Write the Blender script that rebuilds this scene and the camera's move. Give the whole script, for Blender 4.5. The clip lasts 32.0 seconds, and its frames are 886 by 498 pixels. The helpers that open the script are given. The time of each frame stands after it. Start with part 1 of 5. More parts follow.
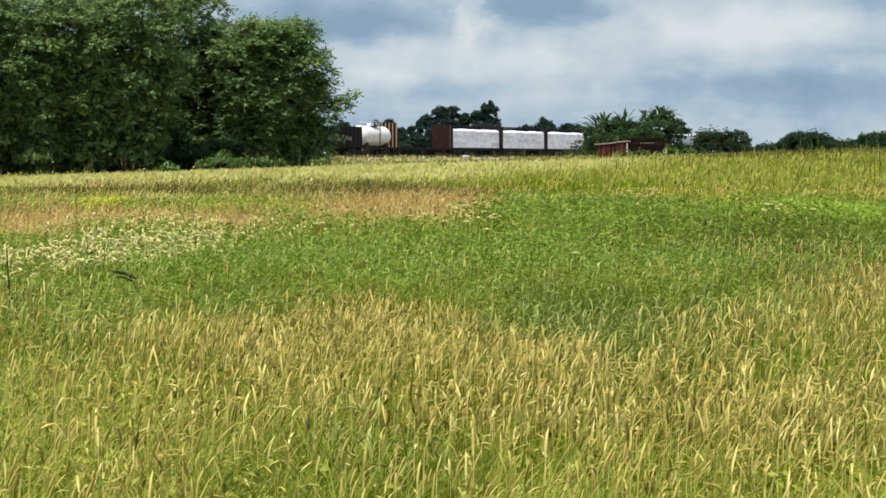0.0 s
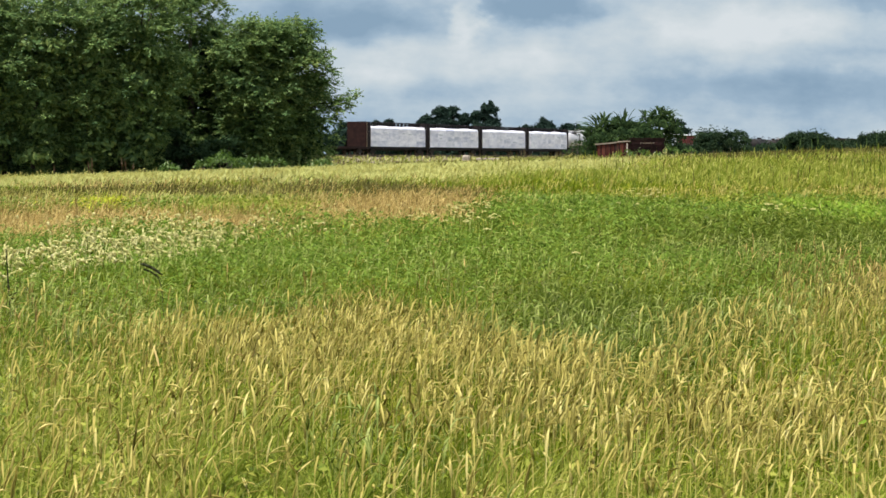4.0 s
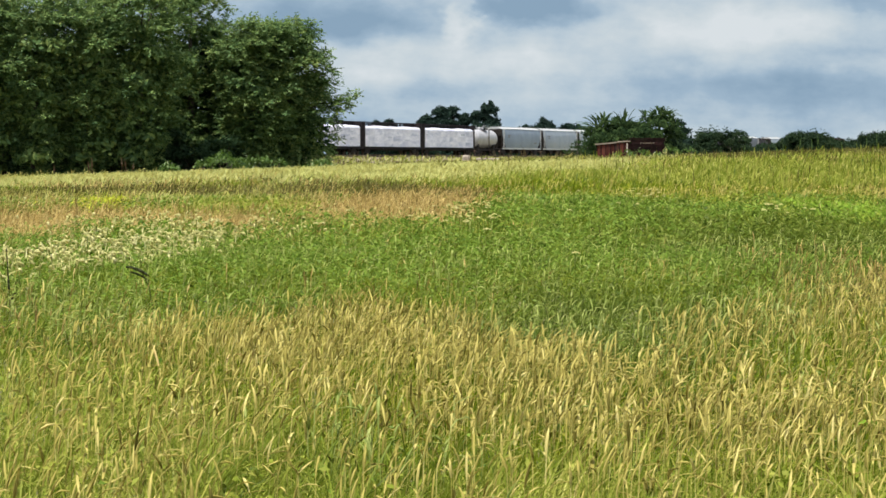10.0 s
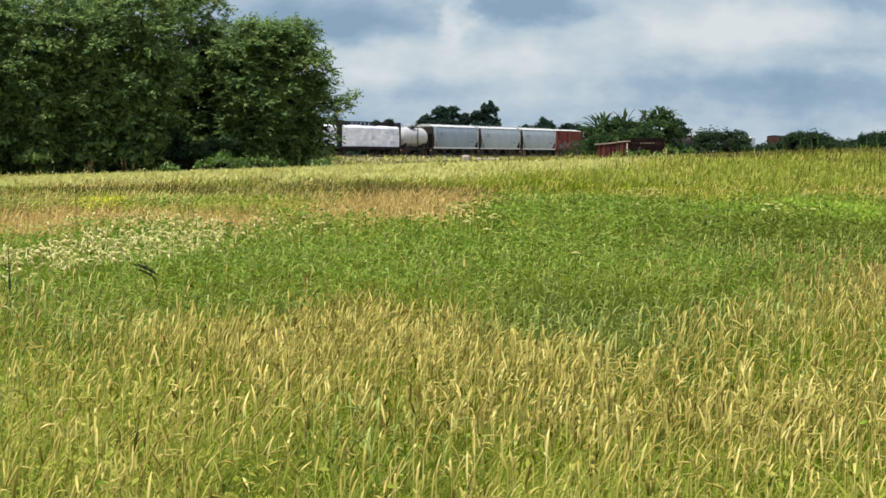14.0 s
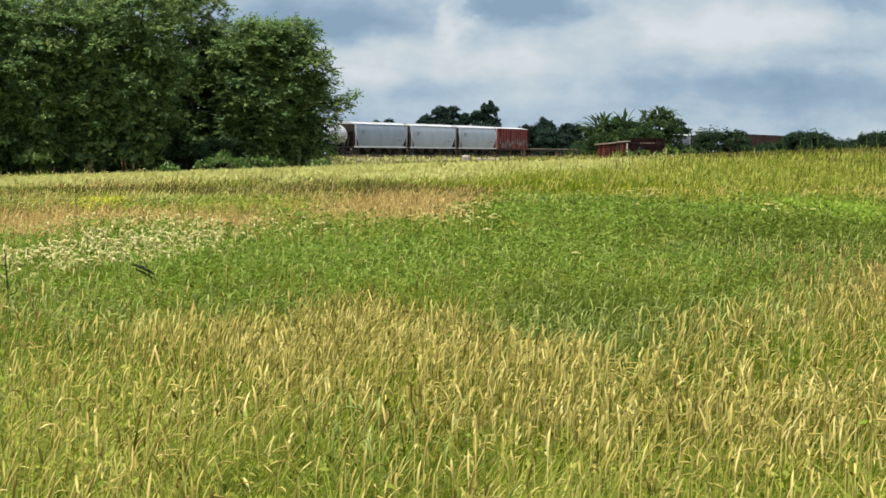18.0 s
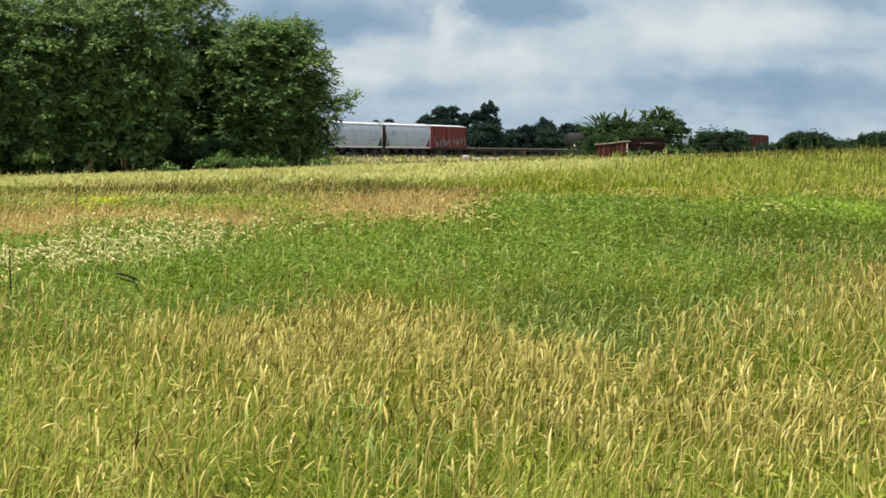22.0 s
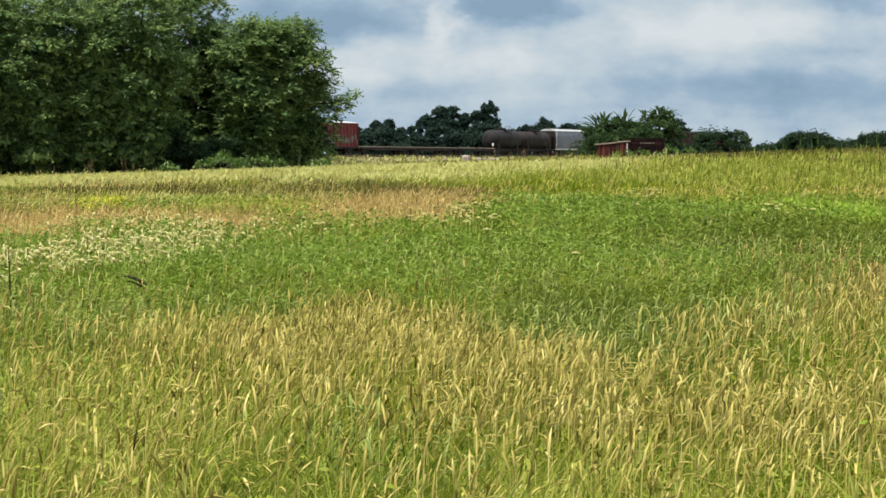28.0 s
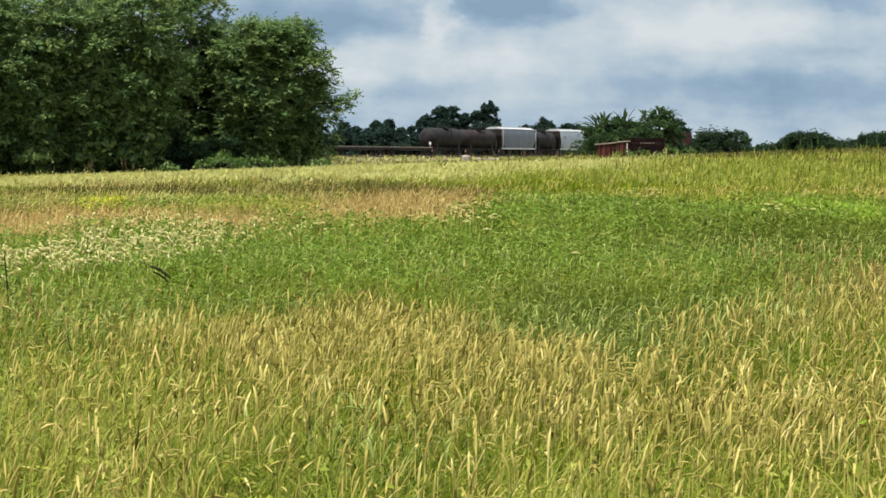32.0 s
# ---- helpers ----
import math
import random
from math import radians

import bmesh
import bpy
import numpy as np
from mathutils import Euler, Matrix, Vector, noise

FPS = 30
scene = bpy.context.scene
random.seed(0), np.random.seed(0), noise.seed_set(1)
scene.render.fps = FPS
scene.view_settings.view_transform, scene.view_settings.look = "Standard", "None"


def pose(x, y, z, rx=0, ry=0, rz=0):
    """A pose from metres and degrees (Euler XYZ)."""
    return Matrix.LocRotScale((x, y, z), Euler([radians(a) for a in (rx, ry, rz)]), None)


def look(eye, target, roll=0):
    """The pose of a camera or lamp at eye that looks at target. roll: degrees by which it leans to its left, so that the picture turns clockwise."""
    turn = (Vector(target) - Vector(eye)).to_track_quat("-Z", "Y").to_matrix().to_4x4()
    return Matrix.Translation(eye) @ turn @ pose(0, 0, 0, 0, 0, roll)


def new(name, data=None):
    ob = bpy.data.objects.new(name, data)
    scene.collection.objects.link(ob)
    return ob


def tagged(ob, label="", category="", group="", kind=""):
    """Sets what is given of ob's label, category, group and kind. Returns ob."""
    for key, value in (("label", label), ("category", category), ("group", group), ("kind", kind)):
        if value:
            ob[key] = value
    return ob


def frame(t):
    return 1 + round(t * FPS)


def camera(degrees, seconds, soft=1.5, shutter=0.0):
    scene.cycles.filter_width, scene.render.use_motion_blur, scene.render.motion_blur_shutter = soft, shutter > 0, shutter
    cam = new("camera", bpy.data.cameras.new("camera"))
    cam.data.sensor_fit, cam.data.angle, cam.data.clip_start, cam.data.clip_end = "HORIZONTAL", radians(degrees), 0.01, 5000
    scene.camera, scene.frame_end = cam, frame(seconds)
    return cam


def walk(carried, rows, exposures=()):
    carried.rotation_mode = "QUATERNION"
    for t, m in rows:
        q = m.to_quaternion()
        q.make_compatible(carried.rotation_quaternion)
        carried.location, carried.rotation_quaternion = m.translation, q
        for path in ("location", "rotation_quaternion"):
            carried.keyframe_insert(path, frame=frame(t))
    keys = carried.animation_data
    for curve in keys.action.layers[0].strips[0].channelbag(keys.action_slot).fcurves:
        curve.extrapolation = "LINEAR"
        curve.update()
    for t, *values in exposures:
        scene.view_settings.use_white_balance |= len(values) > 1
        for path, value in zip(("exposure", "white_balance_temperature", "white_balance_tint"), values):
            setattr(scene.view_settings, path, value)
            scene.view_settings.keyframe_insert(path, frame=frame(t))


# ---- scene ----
cam = camera(19.68, 32.0, soft=1.65)
EYE_Z = 1.7
walk(cam, [(0.0, pose(0, 0, EYE_Z, 87.99, 0, 0)), (32.0, pose(0, 0, EYE_Z, 87.99, 0, 0))])

# ---- light ----
scene.view_settings.exposure = 0.56
SUN_WAY = Vector((-0.20, -0.24, 0.93)).normalized()
world = bpy.data.worlds.new("world")
scene.world = world
world.use_nodes = True
wn = world.node_tree
sky = wn.nodes.new("ShaderNodeTexSky")
sky.sky_type = "NISHITA"
sky.sun_disc = False
sky.sun_elevation = math.asin(SUN_WAY.z)
sky.sun_rotation = math.atan2(SUN_WAY.x, SUN_WAY.y)
sky.dust_density = 2.0
cloud = wn.nodes.new("ShaderNodeTexNoise")
cloud.inputs["Scale"].default_value, cloud.inputs["Detail"].default_value = 2.2, 6
cover = wn.nodes.new("ShaderNodeMapRange")
cover.inputs[1].default_value, cover.inputs[2].default_value = 0.38, 0.62
cover.inputs[3].default_value, cover.inputs[4].default_value = 0.25, 0.9
wn.links.new(cloud.outputs[0], cover.inputs[0])
veil = wn.nodes.new("ShaderNodeMix")
veil.data_type = "RGBA"
wn.links.new(cover.outputs[0], veil.inputs["Factor"])
wn.links.new(sky.outputs[0], veil.inputs["A"])
veil.inputs["B"].default_value = (5.6, 5.7, 5.8, 1)
wn.links.new(veil.outputs["Result"], wn.nodes["Background"].inputs[0])
wn.nodes["Background"].inputs[1].default_value = 0.13
sun = new("sun", bpy.data.lights.new("sun", "SUN"))
sun.data.energy = 5.0
sun.data.angle = radians(1.0)
sun.data.color = (1.0, 0.945, 0.84)
sun.matrix_world = look(SUN_WAY * 300, (0, 0, 0))


# ---- materials ----
def rgba(c):
    return (c[0], c[1], c[2], 1.0)


def surface(name, dark, light, rough=0.6, metal=0.0, scale=3.0, fine=40.0, bump=0.1, vary=0.0, island=False,
            streak=None, stain=None, spec=0.5):
    """Two scales of noise between two colours, fine relief, a little change from piece to piece."""
    m = bpy.data.materials.new(name)
    m.use_nodes = True
    t = m.node_tree
    n, link = t.nodes, t.links.new
    bsdf = n["Principled BSDF"]
    bsdf.inputs["Specular IOR Level"].default_value = spec
    co = n.new("ShaderNodeTexCoord")
    mp = n.new("ShaderNodeMapping")
    if streak:
        mp.inputs["Scale"].default_value = streak
    where = co.outputs["Object"]
    if vary and not island:
        # every piece gets its own stretch of the pattern
        own, far, shift = n.new("ShaderNodeObjectInfo"), n.new("ShaderNodeMath"), n.new("ShaderNodeVectorMath")
        far.operation = "MULTIPLY"
        far.inputs[1].default_value = 61.0
        link(own.outputs["Random"], far.inputs[0])
        link(where, shift.inputs[0]), link(far.outputs[0], shift.inputs[1])
        where = shift.outputs[0]
    link(where, mp.inputs[0])
    a, b = n.new("ShaderNodeTexNoise"), n.new("ShaderNodeTexNoise")
    a.inputs["Scale"].default_value, b.inputs["Scale"].default_value = scale, fine
    a.inputs["Detail"].default_value, b.inputs["Detail"].default_value = 5, 4
    link(mp.outputs[0], a.inputs[0]), link(co.outputs["Object"], b.inputs[0])
    mix = n.new("ShaderNodeMath")
    mix.operation = "MULTIPLY_ADD"
    mix.inputs[1].default_value = 0.35
    link(b.outputs[0], mix.inputs[0]), link(a.outputs[0], mix.inputs[2])
    ramp = n.new("ShaderNodeValToRGB")
    ramp.color_ramp.elements[0].position, ramp.color_ramp.elements[0].color = 0.48, rgba(dark)
    ramp.color_ramp.elements[1].position, ramp.color_ramp.elements[1].color = 0.86, rgba(light)
    link(mix.outputs[0], ramp.inputs[0])
    colour = ramp.outputs[0]
    if stain:
        w = n.new("ShaderNodeTexNoise")
        w.inputs["Scale"].default_value, w.inputs["Detail"].default_value = stain[1], 6
        link(mp.outputs[0], w.inputs[0])
        wr = n.new("ShaderNodeMapRange")
        wr.inputs[1].default_value, wr.inputs[2].default_value = stain[2], stain[2] + 0.14
        link(w.outputs[0], wr.inputs[0])
        wm = n.new("ShaderNodeMix")
        wm.data_type = "RGBA"
        link(wr.outputs[0], wm.inputs["Factor"])
        link(colour, wm.inputs["A"])
        wm.inputs["B"].default_value = rgba(stain[0])
        colour = wm.outputs["Result"]
    if vary:
        src = n.new("ShaderNodeNewGeometry") if island else n.new("ShaderNodeObjectInfo")
        r = n.new("ShaderNodeMapRange")
        r.inputs[3].default_value, r.inputs[4].default_value = 1 - vary, 1 + vary
        link(src.outputs["Random Per Island" if island else "Random"], r.inputs[0])
        hs = n.new("ShaderNodeHueSaturation")
        link(r.outputs[0], hs.inputs["Value"]), link(colour, hs.inputs["Color"])
        colour = hs.outputs[0]
    link(colour, bsdf.inputs["Base Color"])
    bsdf.inputs["Roughness"].default_value, bsdf.inputs["Metallic"].default_value = rough, metal
    if bump:
        bp = n.new("ShaderNodeBump")
        bp.inputs["Strength"].default_value, bp.inputs["Distance"].default_value = bump, 0.02
        link(mix.outputs[0], bp.inputs["Height"]), link(bp.outputs[0], bsdf.inputs["Normal"])
    return m


def foliage(name, colours, through_light=0.32, patch=0.45, patch_size=0.5, gloss=0.01):
    """Blades and leaves: a colour for each island, drifting in patches, with light coming through."""
    m = bpy.data.materials.new(name)
    m.use_nodes = True
    t = m.node_tree
    n, link = t.nodes, t.links.new
    n.remove(n["Principled BSDF"])
    geo = n.new("ShaderNodeNewGeometry")
    co = n.new("ShaderNodeTexCoord")
    no = n.new("ShaderNodeTexNoise")
    no.inputs["Scale"].default_value, no.inputs["Detail"].default_value = 1.0 / patch_size, 4
    link(co.outputs["Object"], no.inputs[0])
    f = n.new("ShaderNodeMath")
    f.operation = "MULTIPLY_ADD"
    f.inputs[1].default_value = 1 - patch
    sc = n.new("ShaderNodeMapRange")
    sc.inputs[1].default_value, sc.inputs[2].default_value = 0.3, 0.7
    sc.inputs[3].default_value, sc.inputs[4].default_value = 0.0, patch
    link(no.outputs[0], sc.inputs[0])
    link(geo.outputs["Random Per Island"], f.inputs[0]), link(sc.outputs[0], f.inputs[2])
    ramp = n.new("ShaderNodeValToRGB")
    el = ramp.color_ramp.elements
    while len(el) < len(colours):
        el.new(0.5)
    for i, c in enumerate(colours):
        el[i].position, el[i].color = i / (len(colours) - 1), rgba(c)
    link(f.outputs[0], ramp.inputs[0])
    d, tr, gl = n.new("ShaderNodeBsdfDiffuse"), n.new("ShaderNodeBsdfTranslucent"), n.new("ShaderNodeBsdfGlossy")
    gl.inputs["Roughness"].default_value = 0.45
    gl.inputs["Color"].default_value = (0.6, 0.6, 0.55, 1)
    for s in (d, tr):
        link(ramp.outputs[0], s.inputs[0])
    m1, m2 = n.new("ShaderNodeMixShader"), n.new("ShaderNodeMixShader")
    m1.inputs[0].default_value = through_light
    link(d.outputs[0], m1.inputs[1]), link(tr.outputs[0], m1.inputs[2])
    m2.inputs[0].default_value = gloss
    link(m1.outputs[0], m2.inputs[1]), link(gl.outputs[0], m2.inputs[2])
    link(m2.outputs[0], n["Material Output"].inputs[0])
    return m


M_SOIL = surface("soil", (0.07, 0.075, 0.022), (0.18, 0.16, 0.055), 0.95, 0, 0.5, 9, 0.5)
M_GREEN = foliage("green_blades", [(0.016, 0.029, 0.003), (0.056, 0.093, 0.007), (0.120, 0.167, 0.013), (0.20, 0.245, 0.028), (0.33, 0.36, 0.068)])
M_STRAW = foliage("straw_blades", [(0.014, 0.028, 0.002), (0.052, 0.090, 0.005), (0.122, 0.174, 0.008), (0.235, 0.262, 0.018), (0.43, 0.40, 0.075)])
M_HAY = foliage("khaki_hay_blades", [(0.23, 0.25, 0.06), (0.37, 0.385, 0.12), (0.47, 0.47, 0.17), (0.58, 0.56, 0.24)], patch_size=3.0)
M_OLIVE = foliage("olive_brown_blades", [(0.018, 0.02, 0.006), (0.066, 0.066, 0.016), (0.135, 0.122, 0.03), (0.24, 0.20, 0.06)])
M_HEAD = foliage("straw_heads", [(0.125, 0.110, 0.026), (0.36, 0.312, 0.076), (0.57, 0.49, 0.148), (0.78, 0.69, 0.30)], 0.3)
M_HAYHEAD = foliage("ripe_hay_heads", [(0.26, 0.26, 0.06), (0.44, 0.42, 0.12), (0.60, 0.56, 0.20)], 0.3)
M_PALE = foliage("pale_heads", [(0.40, 0.39, 0.13), (0.61, 0.58, 0.25), (0.77, 0.72, 0.39)], 0.35)
M_FINE = foliage("fine_blue_green_blades", [(0.014, 0.026, 0.003), (0.045, 0.076, 0.008), (0.086, 0.127, 0.015), (0.142, 0.180, 0.028), (0.27, 0.295, 0.075)])
M_PALEGREEN = foliage("pale_green_heads", [(0.19, 0.25, 0.05), (0.32, 0.38, 0.10), (0.48, 0.51, 0.19)])
M_LIME = foliage("yellow_green_blades", [(0.036, 0.060, 0.006), (0.112, 0.158, 0.013), (0.205, 0.245, 0.030), (0.32, 0.33, 0.065), (0.46, 0.44, 0.14)], patch_size=0.8)
M_RUSSET = foliage("russet_blades", [(0.06, 0.046, 0.014), (0.22, 0.155, 0.048), (0.43, 0.31, 0.105), (0.64, 0.50, 0.21), (0.30, 0.31, 0.06)])
M_WEED = foliage("broad_weed", [(0.085, 0.165, 0.014), (0.175, 0.285, 0.028), (0.30, 0.41, 0.06)], 0.35)
M_WEEDGREEN = foliage("leafy_weed", [(0.028, 0.058, 0.008), (0.085, 0.147, 0.017), (0.158, 0.243, 0.034), (0.26, 0.345, 0.075)], 0.35)
M_MUSTARD = foliage("mustard_weed", [(0.28, 0.34, 0.03), (0.48, 0.51, 0.045), (0.64, 0.62, 0.07)], 0.35)
M_DRYSTALK = foliage("dry_brown_stalk", [(0.07, 0.055, 0.028), (0.15, 0.115, 0.06), (0.25, 0.20, 0.11)], 0.2)
M_DOCK = foliage("rusty_dock_seed", [(0.055, 0.034, 0.020), (0.105, 0.064, 0.036), (0.19, 0.125, 0.07)], 0.2)
M_DARKWEED = foliage("dark_weed", [(0.02, 0.025, 0.012), (0.045, 0.05, 0.02)], 0.1)
M_LEAF = foliage("grove_leaf", [(0.036, 0.072, 0.036), (0.080, 0.146, 0.054), (0.150, 0.222, 0.070), (0.27, 0.32, 0.098)], 0.30, 0.45, 3.0, 0.01)
# bluish-dark copy of the grove leaf, with the grove's shade in its colour
M_SHADETONELEAF = foliage("shade_toned_leaf", [(0.020, 0.042, 0.025), (0.040, 0.076, 0.038), (0.070, 0.116, 0.050)], 0.28, 0.45, 3.0, 0.0)
# dark green far foliage; the bluish tint paints in distance haze
M_FARHAZELEAF = foliage("hazed_far_leaf", [(0.015, 0.028, 0.023), (0.023, 0.043, 0.033), (0.038, 0.061, 0.043)], 0.3, 0.4, 6.0, 0.0)
M_SHRUB = foliage("shrub_leaf", [(0.035, 0.08, 0.014), (0.065, 0.13, 0.02), (0.12, 0.19, 0.03)], 0.35, 0.4, 2.0, 0.05)
M_SUMAC = foliage("sumac_leaf", [(0.018, 0.037, 0.018), (0.038, 0.068, 0.026), (0.076, 0.115, 0.036)], 0.35, 0.4, 2.0, 0.0)
M_HEDGE = foliage("hedge_leaf", [(0.013, 0.027, 0.017), (0.028, 0.050, 0.026), (0.055, 0.082, 0.036)], 0.35, 0.4, 2.0, 0.0)
M_BARK = surface("bark", (0.03, 0.025, 0.02), (0.09, 0.075, 0.06), 0.9, 0, 4, 30, 0.6, streak=(3, 3, 0.6))
M_BALLAST = surface("ballast", (0.09, 0.072, 0.048), (0.22, 0.18, 0.125), 0.95, 0, 1.2, 14, 0.8)
M_TIE = surface("tie_wood", (0.03, 0.025, 0.02), (0.08, 0.065, 0.05), 0.9, 0, 3, 30, 0.3)
M_RAIL = surface("rail_steel", (0.10, 0.06, 0.04), (0.22, 0.14, 0.10), 0.5, 0.7, 2, 30, 0.1)
M_UNDER = surface("underframe", (0.010, 0.009, 0.009), (0.036, 0.030, 0.027), 0.8, 0.0, 3, 30, 0.15, spec=0.15)
M_WHEEL = surface("wheel_steel", (0.05, 0.03, 0.02), (0.13, 0.08, 0.06), 0.55, 0.6, 4, 40, 0.1)
M_BROWN = surface("centerbeam_brown", (0.012, 0.006, 0.006), (0.028, 0.013, 0.011), 0.8, 0, 2, 30, 0.1, stain=((0.05, 0.026, 0.02), 1.5, 0.66), spec=0.1)
M_DARK = surface("dark_car_paint", (0.008, 0.008, 0.010), (0.022, 0.018, 0.019), 0.8, 0, 2, 30, 0.1, stain=((0.05, 0.03, 0.02), 1.2, 0.64), spec=0.1)
M_TANRIB = surface("tan_rib", (0.20, 0.145, 0.08), (0.36, 0.27, 0.16), 0.6, 0, 2, 30, 0.1)
M_WRAP = surface("white_wrap", (0.56, 0.57, 0.71), (0.88, 0.87, 0.97), 0.4, 0, 1.5, 5, 0.3, vary=0.06, streak=(0.30, 0.4, 1.1),
                 stain=((0.43, 0.46, 0.62), 0.9, 0.53))
M_TANKWHITE = surface("tank_white", (0.50, 0.50, 0.53), (0.68, 0.68, 0.72), 0.4, 0, 1.0, 25, 0.03, streak=(1.4, 1, 0.4), stain=((0.45, 0.36, 0.26), 0.7, 0.62))
M_TANKGREY = surface("tank_grey", (0.28, 0.28, 0.30), (0.43, 0.43, 0.46), 0.4, 0, 1.0, 25, 0.03, streak=(1.4, 1, 0.4), stain=((0.30, 0.24, 0.18), 0.8, 0.60))
M_TANKBLACK = surface("tank_black", (0.009, 0.009, 0.010), (0.024, 0.022, 0.023), 0.7, 0, 1.0, 25, 0.03, stain=((0.042, 0.033, 0.029), 0.8, 0.63), spec=0.15)
M_TANKRUST = surface("tank_rust", (0.013, 0.011, 0.012), (0.034, 0.027, 0.027), 0.75, 0, 1.0, 25, 0.05, stain=((0.055, 0.040, 0.036), 0.7, 0.60), spec=0.12)

M_HOPPERBLUE = surface("hopper_blue_grey", (0.14, 0.185, 0.245), (0.22, 0.275, 0.35), 0.5, 0, 0.9, 25, 0.04, streak=(0.45, 1, 0.45), stain=((0.19, 0.19, 0.19), 0.9, 0.63))
M_HOPPERDULL = surface("hopper_dull_blue", (0.095, 0.108, 0.135), (0.15, 0.168, 0.205), 0.6, 0, 0.9, 25, 0.04, streak=(0.45, 1, 0.45), stain=((0.13, 0.125, 0.12), 0.9, 0.63), spec=0.2)
M_HOPPERLIGHT = surface("hopper_light", (0.21, 0.255, 0.315), (0.31, 0.36, 0.425), 0.45, 0, 0.9, 25, 0.04, streak=(0.45, 1, 0.45), stain=((0.28, 0.27, 0.25), 0.9, 0.62))
M_ROOFGREY = surface("galvanised_roof", (0.40, 0.41, 0.42), (0.6, 0.61, 0.62), 0.45, 0.3, 2, 30, 0.05)
M_BOXRED = surface("boxcar_red", (0.095, 0.017, 0.018), (0.18, 0.034, 0.032), 0.75, 0, 1.2, 30, 0.08, streak=(2, 1, 0.35), stain=((0.13, 0.05, 0.04), 1.0, 0.58), spec=0.2)
M_BOXBROWN = surface("boxcar_brown", (0.030, 0.016, 0.014), (0.068, 0.034, 0.028), 0.75, 0, 1.2, 30, 0.08, streak=(2, 1, 0.35), spec=0.15)
M_BOXMAROON = surface("boxcar_maroon", (0.052, 0.015, 0.015), (0.105, 0.028, 0.026), 0.75, 0, 1.2, 30, 0.08, streak=(2, 1, 0.35), spec=0.15)
M_CHALK = surface("spray_white", (0.085, 0.078, 0.075), (0.18, 0.165, 0.155), 0.6, 0, 3, 30, 0)
M_SPRAYBLUE = surface("spray_blue", (0.34, 0.38, 0.48), (0.50, 0.54, 0.64), 0.6, 0, 3, 30, 0)
M_RUST = surface("rusty_sheet", (0.030, 0.010, 0.008), (0.105, 0.030, 0.021), 0.85, 0, 2.2, 30, 0.3, vary=0.35, streak=(2, 2, 0.5), stain=((0.035, 0.022, 0.018), 1.2, 0.50), spec=0.1)
# dark rust, with the shade of the trailer's right side in its tone
M_RUSTDARKSHADE = surface("dark_rust_with_shade", (0.009, 0.005, 0.005), (0.028, 0.012, 0.011), 0.85, 0, 2.2, 30, 0.3, vary=0.2, spec=0.1)
M_OLDWOOD = surface("weathered_board", (0.15, 0.115, 0.09), (0.32, 0.265, 0.215), 0.9, 0, 2, 30, 0.3, vary=0.15, streak=(0.4, 3, 3))
M_WHITE = surface("white_paint", (0.62, 0.60, 0.56), (0.82, 0.81, 0.78), 0.6, 0, 2, 30, 0.05)
M_STONE = surface("pale_stone", (0.22, 0.185, 0.155), (0.40, 0.34, 0.29), 0.9, 0, 2, 20, 0.4)
M_RUBBER = surface("tyre_rubber", (0.012, 0.012, 0.012), (0.03, 0.03, 0.03), 0.85, 0, 4, 40, 0.1)


# ---- mesh helpers ----
def mesh_arrays(name, verts, corners, counts, material, smooth=False):
    """A mesh from numpy arrays: vertex places, the corners of all faces in a row, the number of corners of each face."""
    me = bpy.data.meshes.new(name)
    verts = np.ascontiguousarray(verts, dtype=np.float32).reshape(-1, 3)
    corners = np.ascontiguousarray(corners, dtype=np.int32).ravel()
    counts = np.ascontiguousarray(counts, dtype=np.int32).ravel()
    me.vertices.add(len(verts)), me.loops.add(len(corners)), me.polygons.add(len(counts))
    me.vertices.foreach_set("co", verts.ravel())
    me.loops.foreach_set("vertex_index", corners)
    me.polygons.foreach_set("loop_start", np.concatenate(([0], np.cumsum(counts)[:-1])).astype(np.int32))
    me.update(calc_edges=True)
    me.materials.append(material)
    if smooth:
        me.polygons.foreach_set("use_smooth", np.ones(len(counts), dtype=bool))
    return me


def part(name, bm, material, parent=None, label="", smooth=False):
    """One mesh object from a bmesh, under a thing or a part."""
    me = bpy.data.meshes.new(name)
    bm.to_mesh(me)
    bm.free()
    me.materials.append(material)
    if smooth:
        me.polygons.foreach_set("use_smooth", np.ones(len(me.polygons), dtype=bool))
    ob = new(name, me)
    ob.parent = parent
    return tagged(ob, label)


def again(name, ob, parent, m):
    """The same mesh once more, as a part of its own."""
    o = new(name, ob.data)
    o.parent = parent
    o.matrix_basis = m
    return o


def box(bm, x0, x1, y0, y1, z0, z1, m=None):
    v = [bm.verts.new((x, y, z)) for x in (x0, x1) for y in (y0, y1) for z in (z0, z1)]
    for f in ((0, 1, 3, 2), (4, 6, 7, 5), (0, 4, 5, 1), (2, 3, 7, 6), (0, 2, 6, 4), (1, 5, 7, 3)):
        bm.faces.new([v[i] for i in f])
    if m is not None:
        for w in v:
            w.co = m @ w.co
    return bm


def boxes(*dims):
    bm = bmesh.new()
    for d in dims:
        box(bm, *d)
    return bm


